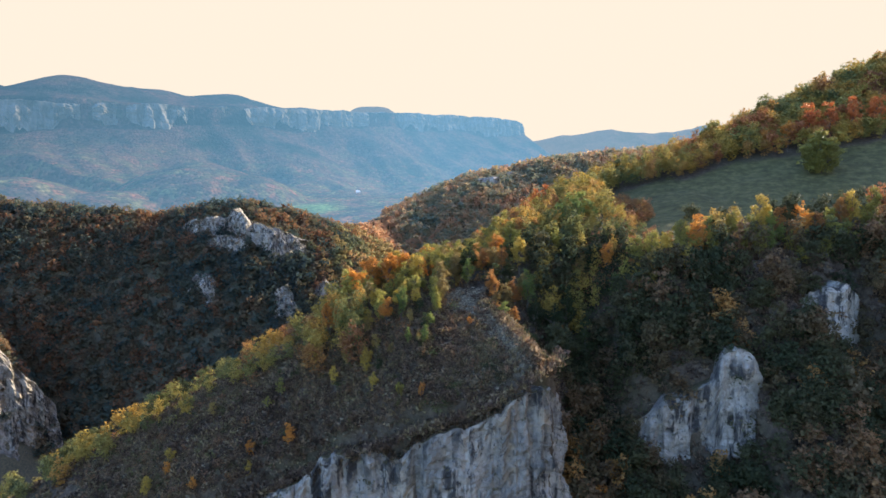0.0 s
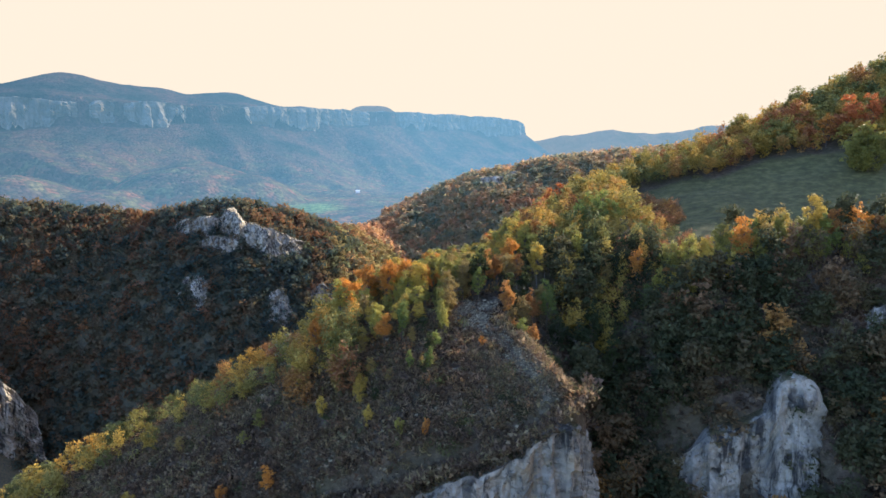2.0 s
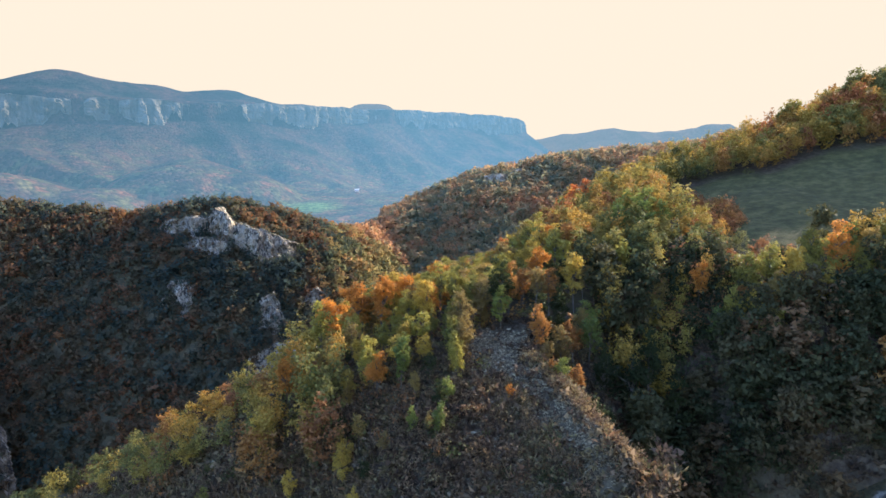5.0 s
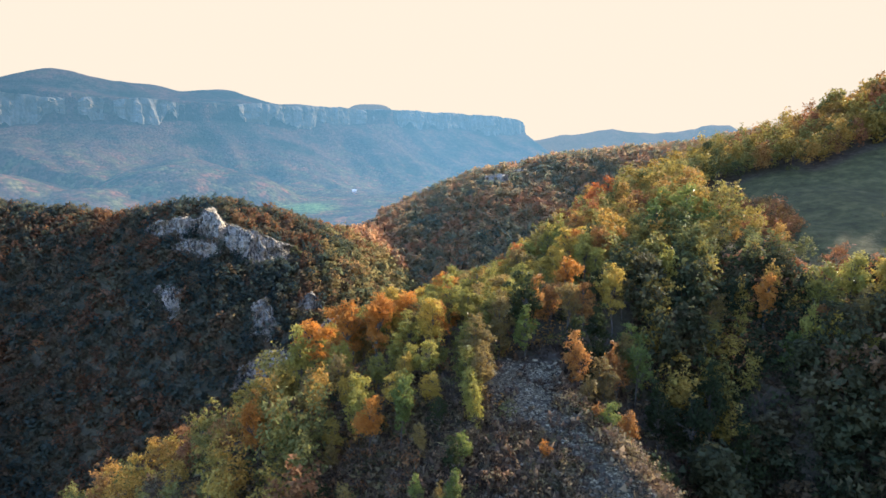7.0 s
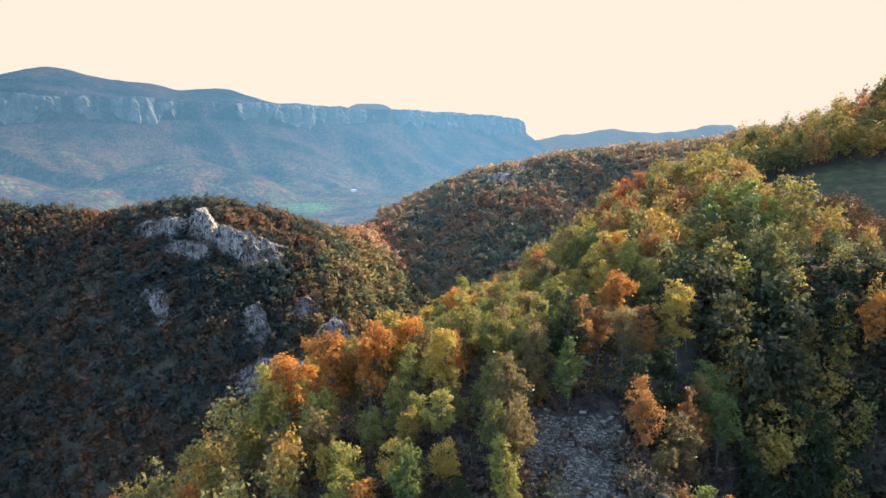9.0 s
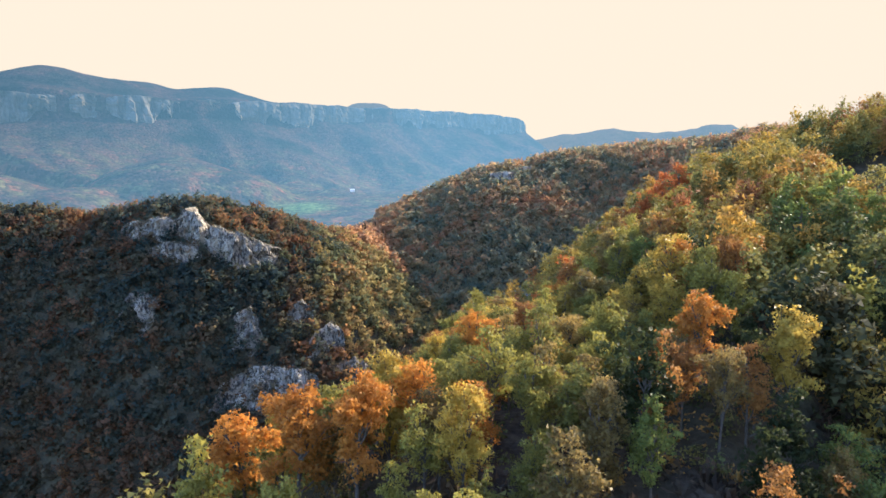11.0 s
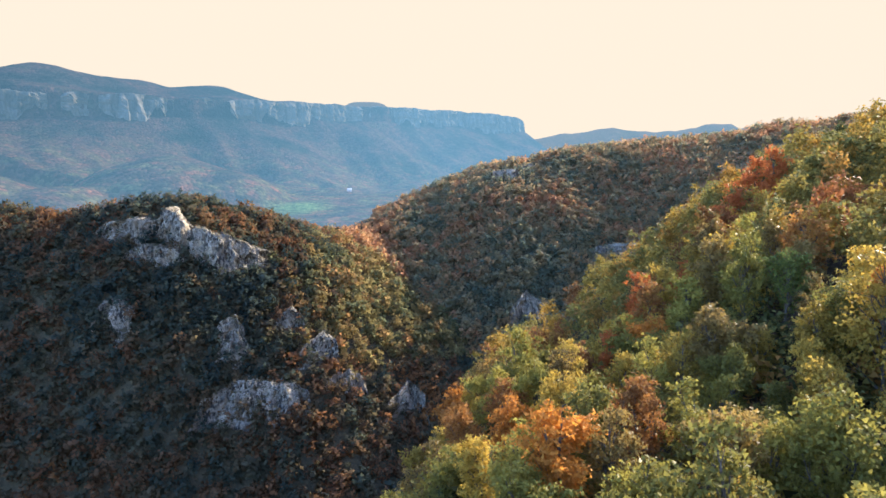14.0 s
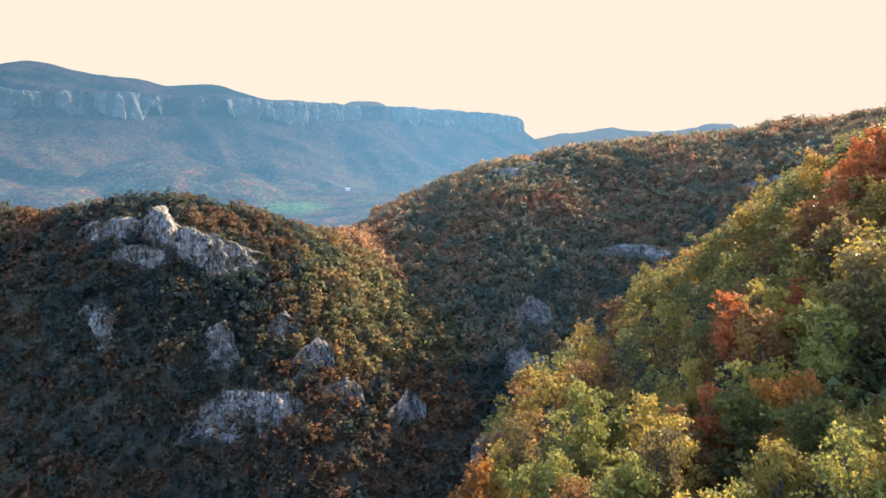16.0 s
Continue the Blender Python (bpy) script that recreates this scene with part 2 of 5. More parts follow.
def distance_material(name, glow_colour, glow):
    """A backdrop kilometres away: woods and meadows of the far valley, with blue haze painted on as emission."""
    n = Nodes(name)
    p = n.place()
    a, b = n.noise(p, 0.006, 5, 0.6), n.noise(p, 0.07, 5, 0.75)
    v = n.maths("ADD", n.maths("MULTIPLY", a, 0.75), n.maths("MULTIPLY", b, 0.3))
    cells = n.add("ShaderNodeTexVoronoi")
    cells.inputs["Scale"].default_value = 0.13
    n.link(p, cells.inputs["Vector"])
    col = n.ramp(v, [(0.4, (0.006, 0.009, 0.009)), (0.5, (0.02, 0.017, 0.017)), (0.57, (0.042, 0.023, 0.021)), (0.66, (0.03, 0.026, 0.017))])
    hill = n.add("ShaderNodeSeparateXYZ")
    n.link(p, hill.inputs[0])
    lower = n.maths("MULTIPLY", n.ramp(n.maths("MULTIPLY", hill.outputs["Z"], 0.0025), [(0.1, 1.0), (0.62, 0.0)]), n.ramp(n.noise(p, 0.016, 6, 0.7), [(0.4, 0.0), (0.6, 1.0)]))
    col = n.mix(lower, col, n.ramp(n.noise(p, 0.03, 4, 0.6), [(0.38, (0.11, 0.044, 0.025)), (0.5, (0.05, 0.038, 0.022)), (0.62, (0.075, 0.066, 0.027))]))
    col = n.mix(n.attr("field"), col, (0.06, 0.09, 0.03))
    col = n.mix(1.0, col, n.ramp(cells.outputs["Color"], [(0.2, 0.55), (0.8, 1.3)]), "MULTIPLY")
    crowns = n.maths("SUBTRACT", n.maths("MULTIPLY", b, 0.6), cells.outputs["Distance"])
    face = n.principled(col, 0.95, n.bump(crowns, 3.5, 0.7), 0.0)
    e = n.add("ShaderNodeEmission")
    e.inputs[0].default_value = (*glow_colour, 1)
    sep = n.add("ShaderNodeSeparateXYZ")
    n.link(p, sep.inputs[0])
    # The painted haze grows stronger eastward and with distance.
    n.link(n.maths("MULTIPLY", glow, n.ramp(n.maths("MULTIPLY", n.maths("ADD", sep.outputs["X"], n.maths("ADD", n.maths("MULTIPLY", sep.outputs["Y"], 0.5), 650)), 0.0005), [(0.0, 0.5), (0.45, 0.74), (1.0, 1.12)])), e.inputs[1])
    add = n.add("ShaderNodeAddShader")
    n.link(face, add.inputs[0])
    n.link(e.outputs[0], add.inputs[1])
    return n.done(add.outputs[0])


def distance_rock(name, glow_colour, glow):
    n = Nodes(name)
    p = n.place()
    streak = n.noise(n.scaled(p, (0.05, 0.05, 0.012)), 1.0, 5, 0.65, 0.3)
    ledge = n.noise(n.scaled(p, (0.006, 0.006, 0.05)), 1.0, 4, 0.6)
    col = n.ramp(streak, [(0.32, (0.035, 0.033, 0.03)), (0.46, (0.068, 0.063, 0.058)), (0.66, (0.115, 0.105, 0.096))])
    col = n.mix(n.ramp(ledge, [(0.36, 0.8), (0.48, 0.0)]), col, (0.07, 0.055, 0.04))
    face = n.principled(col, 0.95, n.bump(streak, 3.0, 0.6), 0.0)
    # Blue haze painted onto the rock as emission, stronger eastward and farther off.
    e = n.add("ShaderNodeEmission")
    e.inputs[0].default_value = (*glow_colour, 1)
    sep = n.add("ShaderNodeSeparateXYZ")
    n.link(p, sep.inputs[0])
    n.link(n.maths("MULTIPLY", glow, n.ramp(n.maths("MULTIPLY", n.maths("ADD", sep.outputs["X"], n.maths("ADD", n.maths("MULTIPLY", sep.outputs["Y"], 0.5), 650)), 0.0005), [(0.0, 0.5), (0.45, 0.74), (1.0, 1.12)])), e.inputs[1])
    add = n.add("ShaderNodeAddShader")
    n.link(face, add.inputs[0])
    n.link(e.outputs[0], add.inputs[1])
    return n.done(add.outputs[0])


# Emission colour that paints haze onto the far land.
HAZE_GLOW = (0.29, 0.67, 1.0)
FAR_LAND = distance_material("far_woods", HAZE_GLOW, 0.138)
FAR_ROCK = distance_rock("far_limestone", HAZE_GLOW, 0.135)
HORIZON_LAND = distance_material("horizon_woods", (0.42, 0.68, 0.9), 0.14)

# ---- the lie of the land ----
LATTICE = np.random.RandomState(7).rand(256, 256).astype(np.float32)


def value_noise(x, y):
    xi, yi = np.floor(x).astype(int), np.floor(y).astype(int)
    fx, fy = x - xi, y - yi
    fx, fy = fx * fx * (3 - 2 * fx), fy * fy * (3 - 2 * fy)
    a, b = LATTICE[xi & 255, yi & 255], LATTICE[(xi + 1) & 255, yi & 255]
    c, d = LATTICE[xi & 255, (yi + 1) & 255], LATTICE[(xi + 1) & 255, (yi + 1) & 255]
    return (a * (1 - fx) + b * fx) * (1 - fy) + (c * (1 - fx) + d * fx) * fy - 0.5


def fbm(x, y, size, octaves=4, gain=0.5):
    """Rolling noise, about -1 to 1, whose largest forms are size metres across."""
    total, amp, x, y = 0.0, 1.0, np.asarray(x, float) / size, np.asarray(y, float) / size
    for i in range(octaves):
        total = total + amp * value_noise(x + 17.3 * i, y + 9.1 * i)
        x, y, amp = x * 2.03, y * 2.03, amp * gain
    return total * 1.3


def ease(v, a, b):
    t = np.clip((v - a) / (b - a), 0, 1)
    return t * t * (3 - 2 * t)


def along(x, xs, vs):
    return np.interp(x, xs, vs)


def tent(x, y, line, soft=12.0, shoulder=None):
    """The height of a ridge: crest points (x, y, z, slope of its flanks)."""
    best = np.full(np.shape(x), -1e4)
    for (x0, y0, z0, s0), (x1, y1, z1, s1) in zip(line, line[1:]):
        dx, dy = x1 - x0, y1 - y0
        t = np.clip(((x - x0) * dx + (y - y0) * dy) / (dx * dx + dy * dy), 0, 1)
        d = np.hypot(x - x0 - t * dx, y - y0 - t * dy)
        d = np.sqrt(d * d + soft * soft) - soft
        if shoulder:
            d = 0.6 * d + 0.4 * d * d / shoulder
        best = np.maximum(best, z0 + t * (z1 - z0) - (s0 + t * (s1 - s0)) * d)
    return best


# the near spur and the hill that it climbs to: crest, and the brink above the cliffs
CREST_X = [-260, -135, -98, -52, -30, -16, -5, 5, 12, 18, 25, 37, 60, 96, 190, 300, 600]
CREST_Y = [140, 130, 131, 136, 140, 150, 164, 176, 182, 190, 206, 226, 230, 232, 255, 290, 340]
CREST_Z = [-160, -86, -66, -40, -29, -22, -18.5, -17, -15.5, -11.5, -7, 0, 8, 21, 60, 100, 190]
BRINK_X = [-260, -140, -90, -60, -40, -20, -12, -4, 4, 10, 16, 20, 23.5, 29, 38, 65, 89, 130, 200, 600]
BRINK_Y = [110, 106, 104, 103.5, 104.5, 104, 103, 102, 102, 102.3, 102, 103, 107, 130, 141, 143, 144, 150, 165, 220]
BRINK_Z = [-175, -103, -80, -65, -57, -48.5, -45.5, -41.5, -39, -37, -33, -30.5, -30, -28, -22, -11.5, -9, -5, 6, 70]
LEFT_HILL = [(-900, 640, 60, 1.0), (-600, 570, 22, 1.0), (-365, 515, 2, 1.0), (-250, 532, -5, 1.0), (-180, 546, 6, 0.95),
             (-140, 572, -3, 0.75), (-100, 608, -22, 0.65), (-60, 690, -21, 0.5)]
LEFT_SPUR = [(-140, 570, -14, 0.75), (-69, 582, -46, 0.7), (-20, 566, -66, 0.8), (6, 550, -84, 0.85), (34, 525, -118, 0.9)]
RIGHT_HILL = [(-95, 695, -23, 0.5), (-10, 745, 18, 0.55), (55, 772, 46, 0.6), (130, 795, 62, 0.6), (230, 800, 75, 0.58),
              (330, 760, 83, 0.55), (430, 720, 92, 0.55), (700, 700, 120, 0.5)]
BACK_X, BACK_Y = [-30, -10, -4, 3, 8, 18, 25, 37, 45, 80], [14, 30, 45, 47, 48, 44, 30, 18, 16, 30]  # how far the hilltop reaches behind its crest
WEST_BLUFF = [(-520, 420, -30, 1.6), (-350, 385, -60, 2.2), (-296, 374, -78, 2.6)]


RAVINE_WALLS = [([42, 46, 52, 58, 65, 68, 70], [130, 124, 122, 121, 120.5, 123, 131], 12), ([85, 89, 93, 98, 102, 105], [142, 137, 135.5, 135, 139, 145], 12)]


def near_hill(x, y):
    yc, zc = along(x, CREST_X, CREST_Y), along(x, CREST_X, CREST_Z)
    yb, zb = along(x, BRINK_X, BRINK_Y), along(x, BRINK_X, BRINK_Z)
    yb = yb + 1.5 * fbm(x, x * 0 + 3, 9, 3)
    t = np.clip((y - yb) / (yc - yb), 0, 1)
    swell = along(x, [-60, -25, -8, 10, 22, 30, 45, 60, 90], [1.6, 2.4, 3.4, 3.4, 2.6, 2.3, 2.2, 1.3, 0.95])
    top = zb + (zc - zb) * (1 - (1 - t) ** swell)
    behind = np.maximum(y - yc, 0)
    top = top - along(x, [-30, -10, -4, 8, 12, 18, 26, 60, 150], [0.9, 0.4, 0.14, 0.12, 0.12, 0.06, 0.2, 0.7, 0.6]) * (np.sqrt(behind * behind + 64) - 8)
    top = top - 5 * np.exp(-((x - 6) / 7) ** 2 - ((y - 196) / 9) ** 2)
    top = top - 1.5 * np.maximum(behind - along(x, BACK_X, BACK_Y), 0)
    d = np.maximum(yb - y, 0)
    wall = along(x, [-140, -60, -30, 22, 30, 40], [6, 14, 24, 30, 8, 2])
    steep = along(x, [-60, 22, 34, 120, 200], [0.75, 0.8, 1.25, 1.05, 0.8])
    z = top - wall * ease(yb - y, -3.5, 0.3) - steep * np.maximum(d - 1.0, 0)
    arete = along(y, [96, 103, 112, 121, 131, 138, 150], [21, 20, 16, 12.5, 9.5, 10, 13])
    z = z - np.minimum(1.25 * np.maximum(x - arete - 1, 0), 12) * ease(158 - y, 0, 26) * ease(46 - x, 0, 8)
    for xs, ys, drop in RAVINE_WALLS:
        foot = along(x, xs, ys) - y
        z = z - drop * ease(x, xs[0], xs[0] + 4) * ease(xs[-1] - x, 0, 3) * ease(foot, -4.0, -0.5)
    return z


def ground_height(x, y):
    x, y = np.asarray(x, float), np.asarray(y, float)
    floor_z = along(y, [0, 320, 650, 850, 1100, 1600, 2600, 4800], [-190, -170, -160, -75, -70, -60, -60, -60]) + 0 * x
    z = np.maximum(floor_z, near_hill(x, y))
    rough = 5.0 * fbm(x, y, 70, 4)
    for line, shoulder in ((LEFT_HILL, 90), (LEFT_SPUR, 80), (RIGHT_HILL, 230), (WEST_BLUFF, None)):
        z = np.maximum(z, tent(x, y, line, 12.0, shoulder) + rough)
    return z + 0.8 * fbm(x + 40, y, 12, 3)


def meadow_mask(x, y):
    yb = along(x, BRINK_X, BRINK_Y)
    upper = along(x, [46, 56, 61, 82, 95, 108, 124, 138, 160, 200, 300], [190, 206, 214, 216, 211, 217, 212, 208, 209, 222, 245]) + 3 * fbm(x, y, 14, 2)
    return ease(x, 55, 60) * ease(y, yb + 6, yb + 10) * ease(upper - y, 0, 4) * ease(260 - x, 0, 40)


def scree_mask(x, y):
    line = along(y, [96, 103, 112, 120, 131, 140], [20, 18.5, 14.5, 11, 6, 3]) + 3.0 * fbm(y, x * 0, 8, 3)
    wide = along(y, [96, 106, 112, 124, 134, 141], [0.4, 1.6, 2.4, 3.8, 6.5, 0.8])
    a = np.clip(1.25 - np.abs(x - line) / wide, 0, 1) * ease(y, 95, 98) * ease(142 - y, 0, 4)
    open_slope = ease(y, 94, 97) * ease(134 - y, 0, 10) * ease(20 - x, 0, 8) * ease(x, -70, -50) * 0.36
    path = 0.8 * np.clip(1.2 - np.abs(y - along(x, [-60, -45, -30, -15], [119, 121, 124, 126])) / 3.0, 0, 1) * ease(x, -58, -48) * ease(-18 - x, 0, 6)
    a = a * np.clip(1.0 + 0.9 * fbm(x + 60, y, 5, 3, 0.6), 0, 1)
    return np.maximum(np.maximum(a, open_slope), path * 0.55)


def grid_mesh(name, xs, ys, heights, attributes, material, keep=None):
    nx, ny = len(xs), len(ys)
    gx, gy = np.meshgrid(xs, ys)
    co = np.stack([gx.ravel(), gy.ravel(), heights(gx, gy).ravel()], 1)
    i = np.arange((nx - 1) * (ny - 1))
    a = (i // (nx - 1)) * nx + i % (nx - 1)
    quads = np.stack([a, a + 1, a + nx + 1, a + nx], 1)
    if keep is not None:
        c = co[quads].mean(1)
        quads = quads[keep(c[:, 0], c[:, 1])]
    me = bpy.data.meshes.new(name)
    fill_mesh(me, co, quads)
    for key, f in attributes.items():
        at = me.attributes.new(key, "FLOAT", "POINT")
        at.data.foreach_set("value", np.asarray(f(gx, gy), np.float32).ravel())
    me.materials.append(material)
    return new(name, me)


def fill_mesh(me, co, faces, smooth=True):
    """Fast mesh from arrays of corners and of equal-sided faces."""
    faces = np.asarray(faces, np.int32)
    n, k = faces.shape
    me.vertices.add(len(co))
    me.vertices.foreach_set("co", np.asarray(co, np.float32).ravel())
    me.loops.add(n * k)
    me.loops.foreach_set("vertex_index", faces.ravel())
    me.polygons.add(n)
    me.polygons.foreach_set("loop_start", np.arange(0, n * k, k, dtype=np.int32))
    me.polygons.foreach_set("use_smooth", np.full(n, smooth))
    me.update(calc_edges=True)


def soft_normals(me, normals):
    """Leaves take the light as the round of the crown does."""
    at = me.attributes.new("custom_normal", "FLOAT_VECTOR", "POINT")
    at.data.foreach_set("vector", np.asarray(normals, np.float32).ravel())


def steps(*spans):
    """Grid lines: (from, to, spacing) one after the other."""
    out = []
    for a, b, s in spans:
        out += list(np.linspace(a, b, max(2, int(round((b - a) / s)) + 1))[:-1])
    return np.array(out + [spans[-1][1]])


ground = grid_mesh(
    "ground",
    steps((-4500, -1000, 120), (-1000, -450, 25), (-450, -140, 5), (-140, 150, 1.6), (150, 500, 5), (500, 1000, 25), (1000, 4500, 120)),
    steps((-600, 0, 30), (0, 85, 6), (85, 240, 1.6), (240, 850, 5), (850, 1400, 25), (1400, 4700, 110)),
    ground_height, {"meadow": meadow_mask, "scree": scree_mask, "carpet": lambda x, y: ease(y, 300, 330) + 0 * x}, GROUND)
tagged(ground, "autumn hillsides with leaf litter, dry scrub and a grazed meadow", "ground", kind="structure")

# ---- the far escarpment ----
SCARP_X = [-2600, -1620, -1279, -925, -446, 60, 431, 520]
SCARP_Y = [1150, 1500, 1740, 2040, 2590, 3080, 3390, 3700]
SCARP_TOP = [300, 308, 318, 353, 424, 482, 500, 480]
SCARP_FOOT = [215, 222, 230, 279, 358, 405, 425, 430]


def scarp_measure(x, y):
    """Distance in front of the escarpment's brink (negative behind it), and the place along it."""
    best, side, pos = np.full(np.shape(x), 1e9), np.zeros(np.shape(x)), np.zeros(np.shape(x))
    for i in range(len(SCARP_X) - 1):
        x0, y0, dx, dy = SCARP_X[i], SCARP_Y[i], SCARP_X[i + 1] - SCARP_X[i], SCARP_Y[i + 1] - SCARP_Y[i]
        t = np.clip(((x - x0) * dx + (y - y0) * dy) / (dx * dx + dy * dy), 0, 1)
        d = np.hypot(x - x0 - t * dx, y - y0 - t * dy)
        s = np.sign((x - x0) * dy - (y - y0) * dx)
        near = d < best
        best, side, pos = np.where(near, d, best), np.where(near, s, side), np.where(near, i + t, pos)
    return best * side, pos


def far_height(x, y):
    q, pos = scarp_measure(x, y)
    wob = 45 * fbm(x, y, 260, 3)
    q = q + wob
    top, foot = along(pos, range(8), SCARP_TOP), along(pos, range(8), SCARP_FOOT)
    front = np.maximum(q, 0)
    reach = along(pos, range(8), [650, 700, 720, 800, 1000, 1200, 1300, 1300])
    gully = np.abs(fbm(x * 0.8 + y * 0.6, (y - x) * 0.22, 190, 3))
    apron = foot + 18 - (foot - 12) * (1 - (1 - np.clip(front / reach, 0, 1)) ** 1.9) - 32 * gully * ease(front, 20, 160) * ease(reach * 1.3 - front, 0, 300)
    apron = apron + 30 * fbm(x, y, 330, 4) * ease(front, 30, 300)
    apron = np.maximum(np.minimum(apron, along(y, [860, 950, 1050, 1200, 1500, 1900], [-75, -45, -22, 0, 45, 900])), along(y, [860, 1000, 1250, 1500, 1700], [-75, -30, -10, 18, 38]))
    for hx, hy, hz, r in ((-560, 1420, 118, 130), (-440, 1380, 84, 90), (-820, 1130, 66, 200), (-640, 1150, 36, 120), (-100, 1900, 60, 200)):
        apron = np.maximum(apron, hz + 12 * fbm(x, y, 120, 3) - 0.3 * (np.hypot(x - hx, (y - hy) * 0.8) ** 2 / r))
    back = np.maximum(-q, 0)
    table = top + 0.03 * np.minimum(back, 300) + 5 * fbm(x, y, 90, 3)
    for hx, hy, hz, rx, ry in ((-1349, 2207, 140, 228, 300), (-1130, 2420, 45, 123, 231), (-1086, 2412, 13, 52, 203), (-904, 2579, 91, 177, 254), (-617, 2839, 38, 125, 202), (-1614, 2012, 111, 88, 290)):
        table = table + hz * np.exp(-((x - hx) / rx) ** 2 - ((y - hy) / ry) ** 2)
    z = np.where(q > 0, apron, table)
    z = np.where((q > -14) & (q <= 0), top, z)
    east = ease(x, 420, 600)
    return z * (1 - east) + east * (np.minimum(z, 430 - 0.75 * (x - 430)))


def far_field(x, y):
    return np.clip(1.5 - np.hypot((x + 268) / 50, (y - 1250) / 70), 0, 1)


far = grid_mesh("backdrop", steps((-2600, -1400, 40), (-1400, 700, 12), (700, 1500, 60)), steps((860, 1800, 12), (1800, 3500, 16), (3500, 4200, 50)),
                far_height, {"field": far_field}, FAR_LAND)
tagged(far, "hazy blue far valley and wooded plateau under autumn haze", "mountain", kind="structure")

HORIZON = [(-400, 4150, 300, 0.5), (300, 4300, 455, 0.5), (770, 4330, 520, 0.5), (1190, 4330, 585, 0.5), (1480, 4300, 548, 0.5), (1640, 4300, 565, 0.5),
           (1790, 4300, 575, 0.8), (1810, 4300, 600, 0.8), (1980, 4300, 603, 0.8), (2010, 4290, 575, 0.8), (2400, 4150, 590, 0.5), (2660, 4000, 620, 0.5), (2690, 3990, 660, 1.2), (2760, 3950, 640, 0.5), (3000, 3800, 680, 0.5)]


def horizon_height(x, y):
    hill = 618 * np.exp(-((x + 430) / 280) ** 4 - ((y - 3700) / 240) ** 2) 
    return np.maximum(tent(x, y, HORIZON, 30) + 14 * fbm(x, y, 160, 4), 60) * np.where(x < 0, 0.2, 1) + hill


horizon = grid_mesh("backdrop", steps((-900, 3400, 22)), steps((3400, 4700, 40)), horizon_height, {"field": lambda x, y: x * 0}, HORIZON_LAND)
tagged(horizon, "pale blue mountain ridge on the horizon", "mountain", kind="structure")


# ---- cliffs ----
CRAGS = []
place_rng = np.random.RandomState(4)
CAP_SPOTS = []
CAP_TOPS = []


